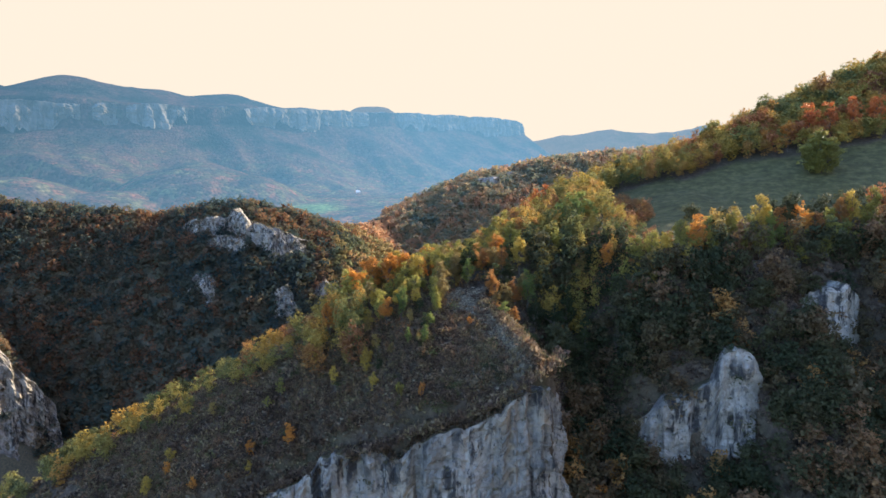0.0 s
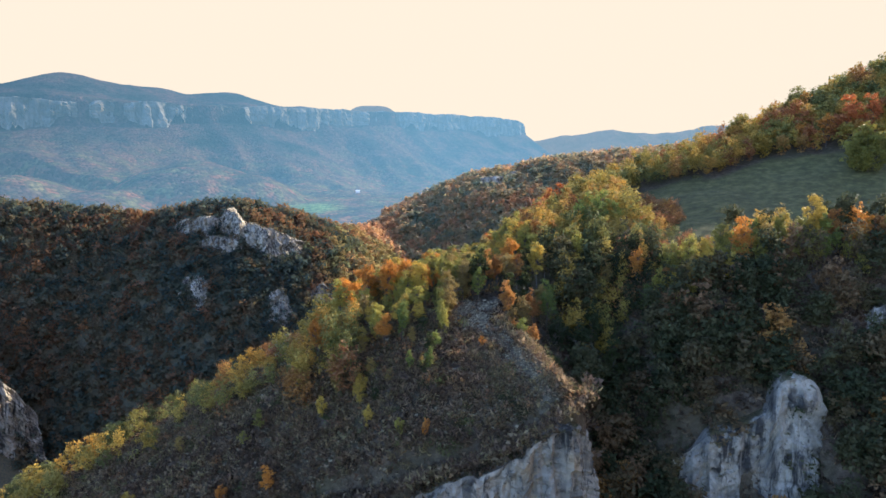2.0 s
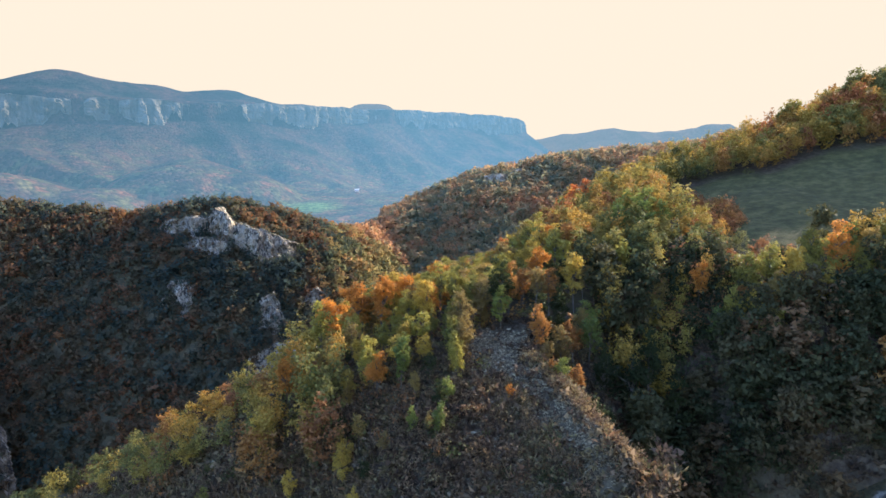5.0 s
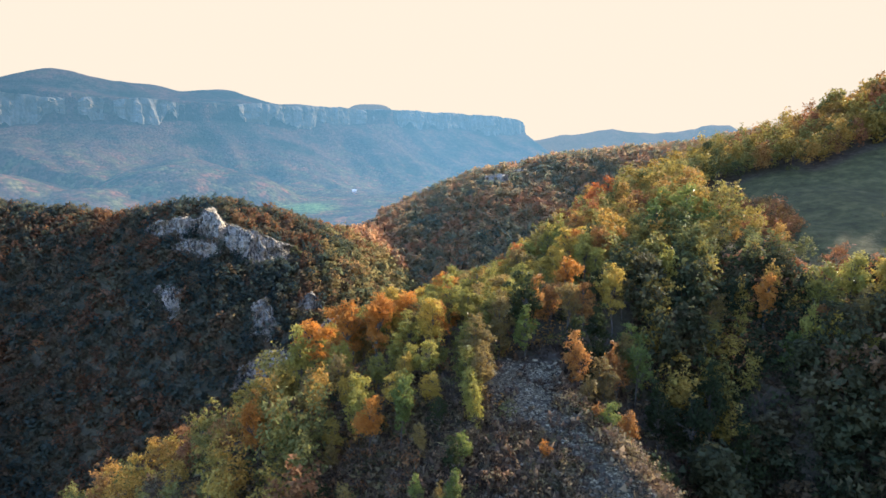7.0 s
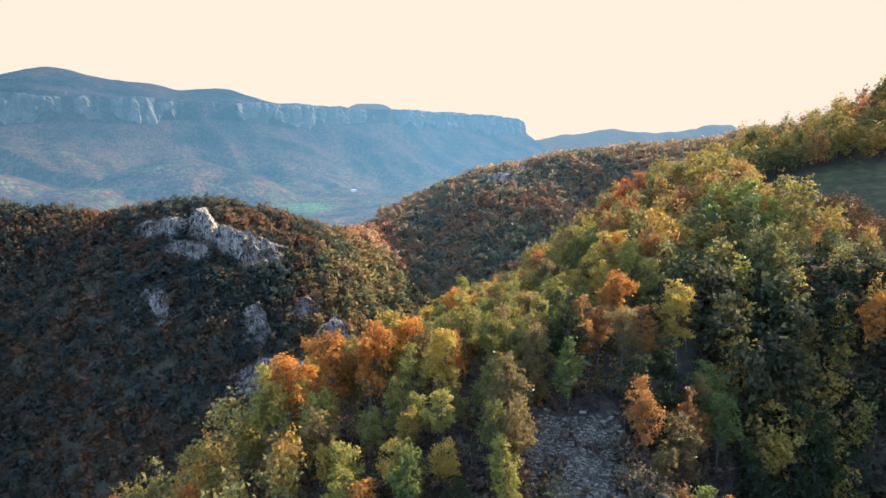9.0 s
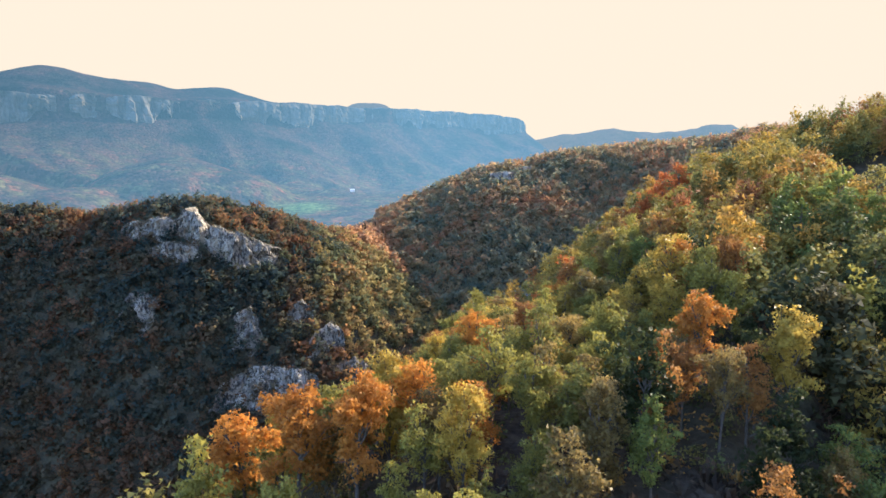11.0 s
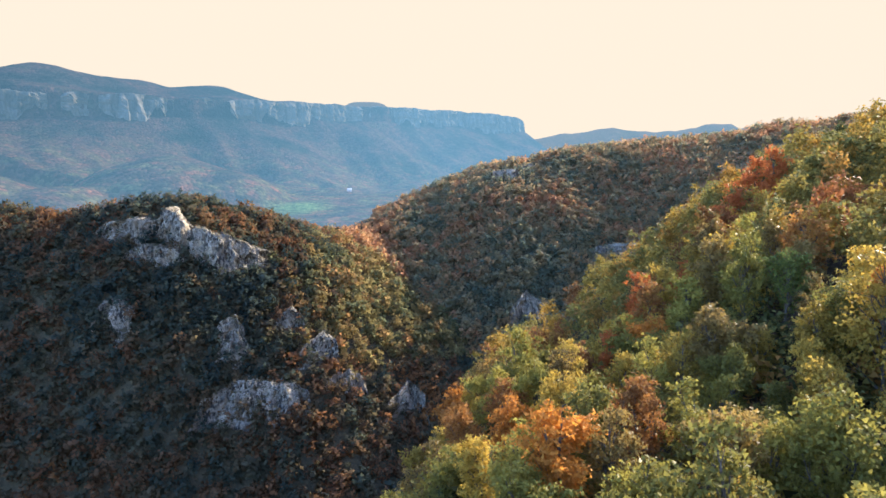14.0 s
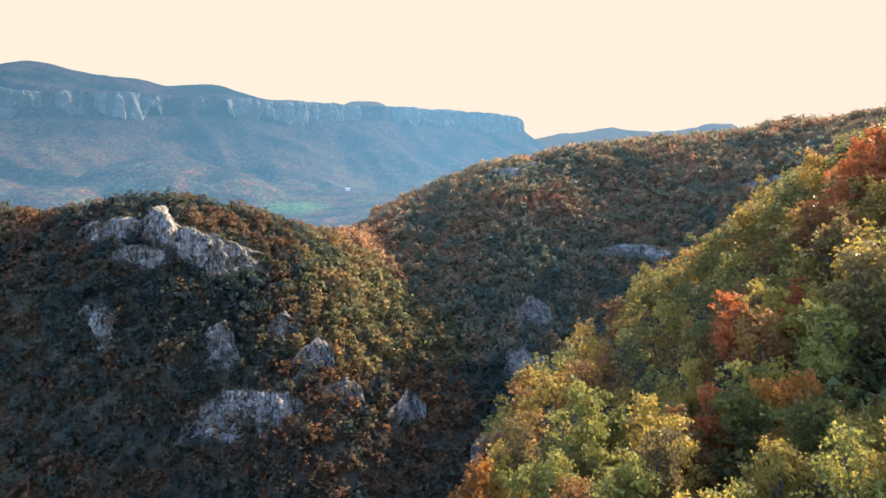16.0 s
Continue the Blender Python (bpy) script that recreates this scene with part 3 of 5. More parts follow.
def rock_face(line, height, seed, res, label, material, cap=8.0, lean=0.1, rough=1.0, taper=0.5, name="cliff", kind="structure", edge=0.2, wild=0.5, hug=0.0, grain=1.0):
    """A limestone face below a brink that runs from left to right: ribs, ledges and cracks, with a cap that runs back into the hill."""
    pts = np.array(line, float)
    seg = np.hypot(np.diff(pts[:, 0]), np.diff(pts[:, 1]))
    run = np.concatenate([[0], np.cumsum(seg)])
    ns = max(8, int(run[-1] / res))
    s = np.linspace(0, run[-1], ns)
    px, py, pz = (np.interp(s, run, pts[:, k]) for k in range(3))
    k = max(1, int(4 / res))
    tx, ty = np.gradient(px), np.gradient(py)
    tx, ty = (np.convolve(np.pad(v, k, mode="edge"), np.ones(2 * k + 1) / (2 * k + 1), "valid") for v in (tx, ty))
    ln = np.hypot(tx, ty)
    ox, oy = ty / ln, -tx / ln
    end = np.clip(np.minimum(s, run[-1] - s) / (run[-1] * 0.5), 0, 1)
    body = (1 - taper) + taper * np.sqrt(np.clip(end * 1.6, 0, 1))
    hh = height * body * (1 + wild * fbm(s, s * 0 + seed, max(6, height * 0.7), 5, 0.65))
    pz = pz + edge * height * fbm(s, s * 0 + seed + 50, max(4, height * 0.5), 5, 0.65) - height * 0.25 * (1 - body)
    if hug:
        probe = np.arange(-70, 70, 1.0)
        land = ground_height(px[:, None] + 0 * probe, py[:, None] + probe)
        py = py + probe[np.argmax(land >= (pz - hug * hh)[:, None], axis=1)]
        w = max(2, int(5 / res))
        py = np.convolve(np.pad(py, w, mode="edge"), np.ones(2 * w + 1) / (2 * w + 1), "valid")
        pts = np.stack([px, py, pz], 1)
    if hug:
        for back in (2.5, 7.5, 12.0):
            for i in range(int(place_rng.randint(2, 5) / res), ns, int(5.5 / res)):
                CAP_SPOTS.append((px[i] - ox[i] * back, py[i] - oy[i] * back, pz[i] - 0.5))
    nc, nr = max(3, int(cap / res / 1.5)), max(6, int(height / res))
    rows = []
    for j in range(nc):
        f = 1 - j / nc
        rows.append((px - ox * cap * f, py - oy * cap * f, pz - 0.3 * f + 0.35 * cap * f * 0.3 + 0.4 * rough * fbm(s, s * 0 + j * res * 1.5 + seed * 7, 5, 3)))
    if not hug and height < 40 and name == "cliff":
        CAP_TOPS.extend((r[0][i], r[1][i], r[2][i]) for r in rows for i in range(0, ns, 2))
    block = 3.2 if hug else 1.0
    s = s / grain
    for j in range(nr + 1):
        h = hh * j / nr
        hv = h / grain + seed * 31.0
        ribs = (0.8 if hug else 0.62) * (0.8 * fbm(s + seed * 13, hv * 0.22 * block, 11, 3) + 0.9 * np.abs(fbm(s + seed * 3, hv * 0.12 * block, 5, 2)) - 0.7 * ease(fbm(s + seed * 5, hv * 0.08 * block, 3.2, 3), 0.15, 0.4))
        lumps = (1.25 if hug else 0.9) * fbm(s + 70, hv * 0.8, 5.5, 6, 0.7)
        bed = hv / 3.1 + 1.2 * fbm(s, hv * 0.1, 26, 2)
        ledge = 0.16 * (np.floor(bed) - bed * 1.0 + 0.5) + (0.7 if hug else 0.3) * ease(value_noise(np.floor(bed) * 3.7 + s / 7.0, s * 0 + seed), 0.05, 0.2)
        slab = value_noise(np.floor(s / 2.7 + 0.5 * fbm(s, hv, 6, 2)) * 1.3, np.floor(hv / 3.4 + 0.7 * fbm(s, hv, 9, 2)) * 1.7)
        out = rough * (1.9 * ribs + lumps + ledge + (1.6 if hug else 0.7) * slab) + lean * h
        out = out * (0.2 + 0.8 * min(1, j / 2.0)) - (1 - body) * 1.5
        rows.append((px + ox * out, py + oy * out, pz - h))
    co = np.array([np.stack(r, 1) for r in rows]).reshape(-1, 3)
    n = len(rows)
    i = np.arange((ns - 1) * (n - 1))
    a = (i // (ns - 1)) * ns + i % (ns - 1)
    me = bpy.data.meshes.new(name)
    fill_mesh(me, co, np.stack([a, a + ns, a + ns + 1, a + 1], 1), smooth=False)
    me.materials.append(material)
    CRAGS.append((pts, height))
    return tagged(new(name, me), label, "cliff", kind=kind)


rock_face([(-72, 102, -70), (-45, 103, -60), (-30, 103.3, -54), (-20, 103, -49.5), (-12, 102, -46), (-4, 101, -42), (4, 101, -39.5), (10, 101.3, -37.5), (16, 101, -33.5),
           (20, 102, -31), (23, 107, -31), (25, 116, -33)],
          34, 3, 0.45, "pale grey limestone cliff with black water streaks below a scrubby spur", ROCK, cap=4.5, lean=0.05, rough=1.25, taper=0.35, edge=0.12, wild=0.2)
rock_face([(42, 129, -49), (45, 124, -46.5), (50, 122, -42), (55, 121.5, -40), (60, 121.3, -38.5), (61.5, 120, -32.5), (64, 119.3, -31), (67.5, 119.5, -31.5), (69, 122, -34), (70, 130, -38)],
          36, 11, 0.45, "grey limestone buttress with overhangs in a wooded ravine", ROCK, cap=6, lean=0.04, rough=1.2, taper=0.15, edge=0.05, wild=0.12)
rock_face([(86, 141, -23), (89, 135.5, -17), (92, 134.5, -14.5), (97, 134, -13), (101, 137, -17), (104, 143, -22)],
          22, 17, 0.45, "pale limestone wall standing out of a wooded slope", ROCK, cap=5, lean=0.05, rough=0.9, taper=0.25, wild=0.15)
rock_face([(75, 141, -16), (80, 139, -16), (85, 140, -18)], 12, 23, 0.5, "broken grey rock outcrop among shrubs", ROCK, cap=4, rough=1.0, taper=0.8)
rock_face([(72, 132, -30), (79, 129, -29), (86, 133, -31)], 13, 29, 0.5, "broken grey rock outcrop among shrubs", ROCK, cap=4, rough=1.0, taper=0.8)
# the wooded hill beyond the gorge
rock_face([(-365, 372, -62), (-320, 356, -66), (-290, 351, -72), (-272, 355, -84), (-262, 366, -100), (-256, 385, -120)], 85, 5, 1.2,
          "tall grey limestone bluff above the gorge", ROCK, cap=14, lean=0.1, rough=2.4, taper=0.3, edge=0.06, wild=0.2)
for brink, drop, seed in (
        ([(-222, 511, -9), (-208, 508, -5), (-194, 507, -3), (-178, 506, -4)], 17, 36),
        ([(-186, 504, -3), (-178, 502, 3), (-170, 502, 2), (-158, 506, -6)], 27, 37),
        ([(-176, 503, -8), (-164, 505, -9), (-152, 509, -11), (-140, 514, -15), (-130, 520, -18), (-116, 528, -21)], 22, 38),
        ([(-196, 493, -22), (-184, 491, -20), (-172, 491, -21), (-160, 495, -23)], 11, 39)):
    rock_face(brink, drop, seed, 0.7, "pale weathered limestone crag below a wooded hilltop", ROCK_FAR, cap=16, lean=0.22, rough=1.3, taper=0.85, edge=0.12, wild=0.45, hug=0.7)
rock_face([(-194, 472, -49), (-184, 467, -48), (-175, 466, -56)], 16, 41, 0.5, "grey rock outcrop among autumn trees", ROCK_FAR, cap=12, lean=0.5, rough=1.5, taper=0.2, edge=0.12, wild=0.7, hug=0.4)
rock_face([(-131, 478, -60), (-124, 475, -57), (-118, 480, -61)], 30, 43, 0.5, "narrow pale rock rib among autumn trees", ROCK_FAR, cap=12, lean=0.5, rough=1.5, taper=0.2, edge=0.12, wild=0.7, hug=0.4)
rock_face([(-103, 494, -60), (-96, 491, -56), (-88, 496, -62)], 18, 45, 0.5, "grey rock outcrop among autumn trees", ROCK_FAR, cap=10, lean=0.5, rough=1.5, taper=0.2, edge=0.12, wild=0.7, hug=0.4)
rock_face([(-86, 508, -74), (-78, 503, -70), (-70, 507, -75)], 23, 47, 0.5, "narrow pale rock rib among autumn trees", ROCK_FAR, cap=12, lean=0.5, rough=1.5, taper=0.2, edge=0.12, wild=0.7, hug=0.4)
rock_face([(-72, 497, -94), (-62, 494, -91), (-52, 499, -96)], 13, 49, 0.5, "grey rock outcrop among autumn trees", ROCK_FAR, cap=10, lean=0.5, rough=1.5, taper=0.2, edge=0.12, wild=0.7, hug=0.4)
rock_face([(-132, 456, -98), (-118, 450, -90), (-106, 449, -90), (-92, 452, -92), (-80, 458, -97)], 19, 51, 0.5, "fluted limestone wall with black streaks", ROCK_FAR, cap=14, lean=0.5, rough=1.5, taper=0.2, edge=0.12, wild=0.5, hug=0.4)
rock_face([(-38, 498, -108), (-28, 494, -103), (-18, 498, -107)], 24, 53, 0.5, "pale limestone wall above the gorge", ROCK_FAR, cap=12, lean=0.5, rough=1.5, taper=0.2, edge=0.12, wild=0.7, hug=0.4)
rock_face([(8, 505, -124), (22, 500, -121), (36, 508, -126)], 26, 55, 0.5, "pale limestone wall above the gorge", ROCK_FAR, cap=12, lean=0.5, rough=1.5, taper=0.2, edge=0.12, wild=0.7, hug=0.4)
rock_face([(42, 566, -62), (54, 560, -58), (66, 564, -62)], 30, 57, 0.5, "grey rock ribs on a wooded slope", ROCK_FAR, cap=14, lean=0.5, rough=1.5, taper=0.2, edge=0.12, wild=0.7, hug=0.4)
rock_face([(32, 545, -86), (46, 540, -84), (58, 546, -88)], 34, 59, 0.5, "grey rock ribs on a wooded slope", ROCK_FAR, cap=14, lean=0.5, rough=1.5, taper=0.2, edge=0.12, wild=0.7, hug=0.4)
rock_face([(112, 560, -28), (128, 556, -26), (146, 560, -24), (160, 568, -26)], 18, 61, 0.5, "pale rock band on a wooded slope", ROCK_FAR, cap=12, lean=0.5, rough=1.5, taper=0.2, edge=0.12, wild=0.7, hug=0.4)
rock_face([(44, 752, 40), (58, 748, 42), (70, 752, 44)], 22, 63, 1.0, "weathered rock on the shoulder of a wooded ridge", ROCK_FAR, cap=16, lean=0.5, rough=1.5, taper=0.2, edge=0.12, wild=0.7, hug=0.4)
rock_face([(76, 755, 48), (84, 752, 49), (92, 756, 50)], 20, 67, 1.0, "weathered rock on the shoulder of a wooded ridge", ROCK_FAR, cap=14, lean=0.5, rough=1.5, taper=0.2, edge=0.12, wild=0.7, hug=0.4)
rock_face([(236, 640, 24), (262, 634, 30), (285, 640, 34)], 12, 69, 1.0, "pale rock band on a wooded slope", ROCK_FAR, cap=12, lean=0.5, rough=1.5, taper=0.2, edge=0.12, wild=0.7, hug=0.4)
# the far escarpment's pale walls, one for each stretch
for a, b, seed in ((-2300, -1560, 1), (-1560, -1100, 2), (-1090, -1030, 3), (-1010, -860, 4), (-840, -760, 5), (-730, -560, 6), (-600, -330, 7), (-340, -30, 8), (-40, 440, 9)):
    sx = np.linspace(a, b, 14)
    sy = np.interp(sx, SCARP_X, SCARP_Y) + 26 * fbm(sx, sx * 0 + seed, 120, 3) - 14
    sz = np.interp(sx, SCARP_X, SCARP_TOP) + 3
    drop = float(np.mean(np.interp(sx, SCARP_X, SCARP_TOP) - np.interp(sx, SCARP_X, SCARP_FOOT)))
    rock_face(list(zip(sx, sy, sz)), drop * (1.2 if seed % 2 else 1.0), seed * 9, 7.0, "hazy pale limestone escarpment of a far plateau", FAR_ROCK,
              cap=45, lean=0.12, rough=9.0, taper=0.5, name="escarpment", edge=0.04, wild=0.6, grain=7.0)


# ---- trees ----
def turn_to(dirs):
    return dirs / np.maximum(np.linalg.norm(dirs, axis=1, keepdims=True), 1e-6)


def crown_leaves(rng, height, radius, lumps, leaves, size, base=0.28, ragged=0.5, soft=0.2, loose=0.85, sprays=6):
    """Leaf clumps as small blades: boughs, each with a few flat sprays of leaves. Returns corners (n, 3, 3), their normals and the boughs' middles."""
    mid, half = height * (1 + base) / 2, height * (1 - base) / 2
    d = turn_to(rng.normal(size=(lumps, 3)))
    r = rng.uniform(0.3, 0.95, (lumps, 1)) ** 0.6
    c = d * r * np.array([radius * 0.86, radius * 0.86, half * 0.88]) * (1 + ragged * rng.normal(size=(lumps, 1)) * 0.5)
    c[:, 2] += mid
    c[:, :2] *= np.interp(c[:, 2], [height * base, mid, height], [0.8, 1.0, 0.55])[:, None]
    rad = radius * rng.uniform(0.2, 0.46, lumps) * (20 / lumps) ** 0.38
    way = turn_to(rng.normal(size=(lumps, sprays, 3)).reshape(-1, 3) + np.array([0, 0, 0.35])).reshape(lumps, sprays, 3)
    twig = c[:, None, :] + way * (rad[:, None] * rng.uniform(0.55, 1.15, (lumps, sprays)))[:, :, None]
    pick = rng.choice(lumps, leaves, p=rad ** 2 / np.sum(rad ** 2))
    which = rng.randint(sprays, size=leaves)
    u = way[pick, which]
    pos = twig[pick, which] + rng.normal(size=(leaves, 3)) * (rad[pick] * 0.36)[:, None] * np.array([1, 1, 0.6])
    nrm = turn_to(0.6 * u + loose * rng.normal(size=(leaves, 3)) + np.array([0, 0, 0.45]))
    t = turn_to(np.cross(nrm, rng.normal(size=(leaves, 3))))
    b = np.cross(nrm, t)
    sz = (size * rng.uniform(0.55, 1.35, leaves))[:, None]
    fold = nrm * sz * rng.uniform(-0.25, 0.25, (leaves, 1))
    round_way = turn_to(pos - np.array([0, 0, mid - half * 0.35]))
    lit = turn_to(soft * round_way + 0.25 * u + (1.05 - soft * 0.75) * nrm)
    corners = np.stack([pos - t * sz * 0.7 - b * sz * 0.3, pos + t * sz * 0.7 - b * sz * 0.3, pos + b * sz * 0.62 + fold], 1)
    return corners, np.repeat(lit[:, None, :], 3, 1), c


def tube(bm, points, radii, sides=6):
    rings = []
    for i, (p, r) in enumerate(zip(points, radii)):
        way = (points[min(i + 1, len(points) - 1)] - points[max(i - 1, 0)]).normalized()
        side = way.orthogonal().normalized()
        up = way.cross(side)
        rings.append([bm.verts.new(p + (side * math.cos(k * math.tau / sides) + up * math.sin(k * math.tau / sides)) * r) for k in range(sides)])
    for a, b in zip(rings, rings[1:]):
        for k in range(sides):
            bm.faces.new((a[k], a[(k + 1) % sides], b[(k + 1) % sides], b[k]))


def part(name, bm, material, parent, label=""):
    me = bpy.data.meshes.new(name)
    bm.to_mesh(me)
    bm.free()
    me.materials.append(material)
    ob = new(name, me)
    ob.parent = parent
    if label:
        tagged(ob, label)
    return ob


def make_tree(seed, height, radius, lumps, leaves, size, base=0.28):
    """A broadleaved tree: trunk with limbs to each lump of the crown, and the crown."""
    rng = np.random.RandomState(seed)
    root = new("tree")
    blades, normals, c = crown_leaves(rng, height, radius, lumps, leaves, size, base)
    bm = bmesh.new()
    bend = rng.normal(size=2) * 0.35
    spine = [Vector((bend[0] * f * f, bend[1] * f * f, height * 0.8 * f - 0.8 * (f == 0))) for f in (0, 0.25, 0.5, 0.75, 1.0)]
    tube(bm, spine, [height * w for w in (0.015, 0.013, 0.01, 0.007, 0.003)], 6)
    for m in c[:: max(1, lumps // 13)]:
        f = min(max((m[2] - radius * 0.7) / (height * 0.8), 0.18), 0.8)
        a = Vector((bend[0] * f * f, bend[1] * f * f, height * 0.8 * f))
        e = Vector(m)
        k = a.lerp(e, 0.5) + Vector(rng.normal(size=3) * 0.22)
        tube(bm, [a, k, e], [height * 0.009, height * 0.006, height * 0.002], 4)
        for q in range(2):
            tube(bm, [k, e + Vector(rng.normal(size=3)) * radius * 0.22], [height * 0.004, height * 0.001], 3)
    part("trunk", bm, BARK, root, "dark forked trunk with bare limbs")
    me = bpy.data.meshes.new("crown")
    fill_mesh(me, blades.reshape(-1, 3), np.arange(len(blades) * 3).reshape(-1, 3))
    soft_normals(me, normals)
    me.materials.append(LEAVES["olive"])
    crown = new("crown", me)
    crown.parent = root
    crown.material_slots[0].link = "OBJECT"
    return root


CLOSE = [make_tree(150 + i, h, r, l, n, 0.18, b) for i, (h, r, l, n, b) in enumerate([
    (9.0, 2.7, 44, 6200, 0.2), (9.8, 2.4, 40, 5600, 0.24), (8.6, 2.9, 46, 6400, 0.16), (9.6, 2.5, 34, 3600, 0.28), (8.8, 2.3, 38, 5200, 0.2), (10.2, 2.7, 38, 4400, 0.26)])]
FINE = [make_tree(100 + i, h, r, l, n, 0.25, b) for i, (h, r, l, n, b) in enumerate([
    (9.0, 2.8, 38, 3200, 0.18), (8.4, 2.5, 32, 2900, 0.2), (10.0, 2.8, 40, 3400, 0.16), (8.2, 2.9, 34, 2900, 0.18), (9.8, 2.3, 32, 2400, 0.26), (10.2, 2.4, 34, 2900, 0.22)])]
PLAIN = [make_tree(200 + i, h, r, l, n, 0.3, b) for i, (h, r, l, n, b) in enumerate([
    (8.6, 2.7, 30, 1700, 0.15), (9.4, 2.7, 32, 1800, 0.14), (8.0, 2.7, 28, 1600, 0.16), (9.8, 2.3, 30, 1600, 0.18), (8.6, 2.9, 32, 1700, 0.12)])]
ROUND = [make_tree(250, 9.0, 3.9, 130, 11000, 0.28, 0.04)]
LABELS = {
    "olive": "broadleaved tree with olive and yellowing leaves on a hillside",
    "green": "broadleaved tree still in green leaf on a hillside",
    "shaded green": "green tree with the shade darkened into its leaf colour",
    "yellow": "tree in bright yellow autumn leaf on a hillside",
    "orange": "tree in glowing orange autumn leaf on a hillside",
    "rust": "tree in rust-brown autumn leaf on a hillside",
    "red": "tree in red autumn leaf on a hillside",
    "brown": "tree with thin withered brown leaves on a hillside",
}
PLACED = []


def plant(x, y, colour, scale=1.0, fine=False, tall=1.0, kinds=None):
    kinds = kinds or ((PLAIN if colour == "shaded green" else CLOSE if -24 < x < 24 and 138 < y < 184 else FINE) if fine else PLAIN)
    src = kinds[place_rng.randint(len(kinds))]
    scale *= 0.98
    z = float(ground_height(x, y)) - 0.15
    m = pose(x, y, z, place_rng.uniform(-4, 4), place_rng.uniform(-4, 4), place_rng.uniform(0, 360)) @ Matrix.Diagonal((scale * place_rng.uniform(0.75, 1.0), scale * place_rng.uniform(0.75, 1.0), scale * tall, 1))
    ob = copy_thing(src, m)
    for child in ob.children:
        if child.name.startswith("crown"):
            child.material_slots[0].material = LEAVES[colour]
    tagged(ob, LABELS[colour], "tree", "trees of the near hillside", "thing")
    PLACED.append((x, y, 1.9 * scale))
    return ob


# trees that stand out by colour or size
for x, y, colour, scale, tall in [
        (-25.2, 128.1, "orange", 1.0, 1.1), (-12, 124.4, "orange", 0.8, 1.0), (-8.6, 124.2, "green", 0.66, 1.25), (-0.6, 125.2, "olive", 0.5, 1.2), (6.5, 121.3, "orange", 0.3, 0.9), (-21.5, 126, "green", 0.7, 1.0), (-28, 135, "yellow", 0.85, 1.0), (-15.5, 114.5, "yellow", 0.48, 1.2), (-28, 122, "yellow", 0.6, 1.0), (-22, 115, "yellow", 0.42, 1.4),
        (-13, 140.5, "orange", 1.35, 0.9), (-17.5, 142.5, "orange", 1.4, 0.9), (-22, 146, "orange", 1.25, 0.9), (-9, 146, "orange", 1.05, 1.0), (-3, 153, "orange", 0.75, 1.0),
        (13, 193, "rust", 1.0, 1.15), (17, 197, "red", 0.9, 1.0), (30, 212, "red", 1.0, 1.0), (35, 216, "red", 1.0, 1.0), (40, 219, "red", 0.95, 1.0), (25, 208, "rust", 1.0, 1.0),
        (36, 172, "green", 1.1, 1.05), (41, 171, "green", 1.15, 1.0), (37, 178, "green", 1.15, 1.0), (42.5, 177, "green", 1.1, 1.0), (46, 174, "green", 1.0, 1.0), (40, 183, "green", 1.1, 1.0), (33, 167, "green", 0.9, 1.0),
        (-3.2, 160, "orange", 1.0, 1.0), (-4.5, 171, "orange", 0.85, 1.0), (19.8, 168.5, "orange", 1.05, 1.0), (23, 163, "rust", 1.05, 1.0), (27, 167, "rust", 0.9, 1.0), (-15, 163, "orange", 0.6, 1.0),
        (-4.9, 143.2, "orange", 0.95, 0.9), (15.1, 151.4, "orange", 1.05, 1.0), (18, 167, "yellow", 1.25, 0.9), (14.2, 200, "red", 1.05, 1.0), (7, 196, "yellow", 1.0, 1.0), (11, 174, "brown", 1.1, 1.0), (19.4, 180.6, "green", 0.9, 1.0), (20.6, 147, "yellow", 1.1, 1.1), (21.5, 139, "green", 0.9, 1.1), (31.5, 139, "shaded green", 1.4, 1.0), (27, 135, "shaded green", 1.2, 1.1), (36, 137, "shaded green", 1.2, 1.0),
        (13, 130, "brown", 0.6, 0.9), (17, 127, "rust", 0.6, 0.9), (36.6, 151, "brown", 0.9, 1.0), (31, 155.5, "olive", 1.2, 1.05), (43.5, 149, "orange", 0.9, 1.0), (48, 144, "rust", 0.8, 1.0),
        (4, 186, "rust", 0.9, 1.0), (9, 183, "orange", 0.9, 1.0), (8, 189, "red", 0.85, 1.0), (22, 200, "rust", 1.0, 1.0),
        (126, 192, "olive", 2.1, 0.75), (34, 115, "orange", 1.0, 1.2), (127, 214, "orange", 1.3, 1.0), (134, 213, "red", 1.6, 1.0), (142, 213, "red", 1.6, 0.9), (150, 213, "red", 1.5, 1.0), (158, 213, "red", 1.8, 1.0), (120, 217, "orange", 1.1, 1.0), (97, 151, "orange", 0.7, 1.1), (13, 126, "rust", 0.32, 1.0)]:
    plant(x, y, colour, scale, y > 118 and x < 60, tall, ROUND if x == 126 else None)


# the row along the lower edge of the meadow
for i in range(27):
    x = 50 + i * 3.7 + place_rng.uniform(-1.2, 1.2)
    plant(x, float(np.interp(x, BRINK_X, BRINK_Y)) + place_rng.uniform(0.5, 4.5), ("olive", "yellow", "brown", "olive", "orange", "yellow", "rust", "olive", "green")[int(place_rng.randint(9))],
          place_rng.uniform(0.8, 1.1), True, place_rng.uniform(1.0, 1.2), FINE)


def autumn_patch(x, y):
    """0 green ... 1 red, drifting over the hillside in patches."""
    return 0.5 + 0.55 * fbm(x + 300, y, 26, 3, 0.6)


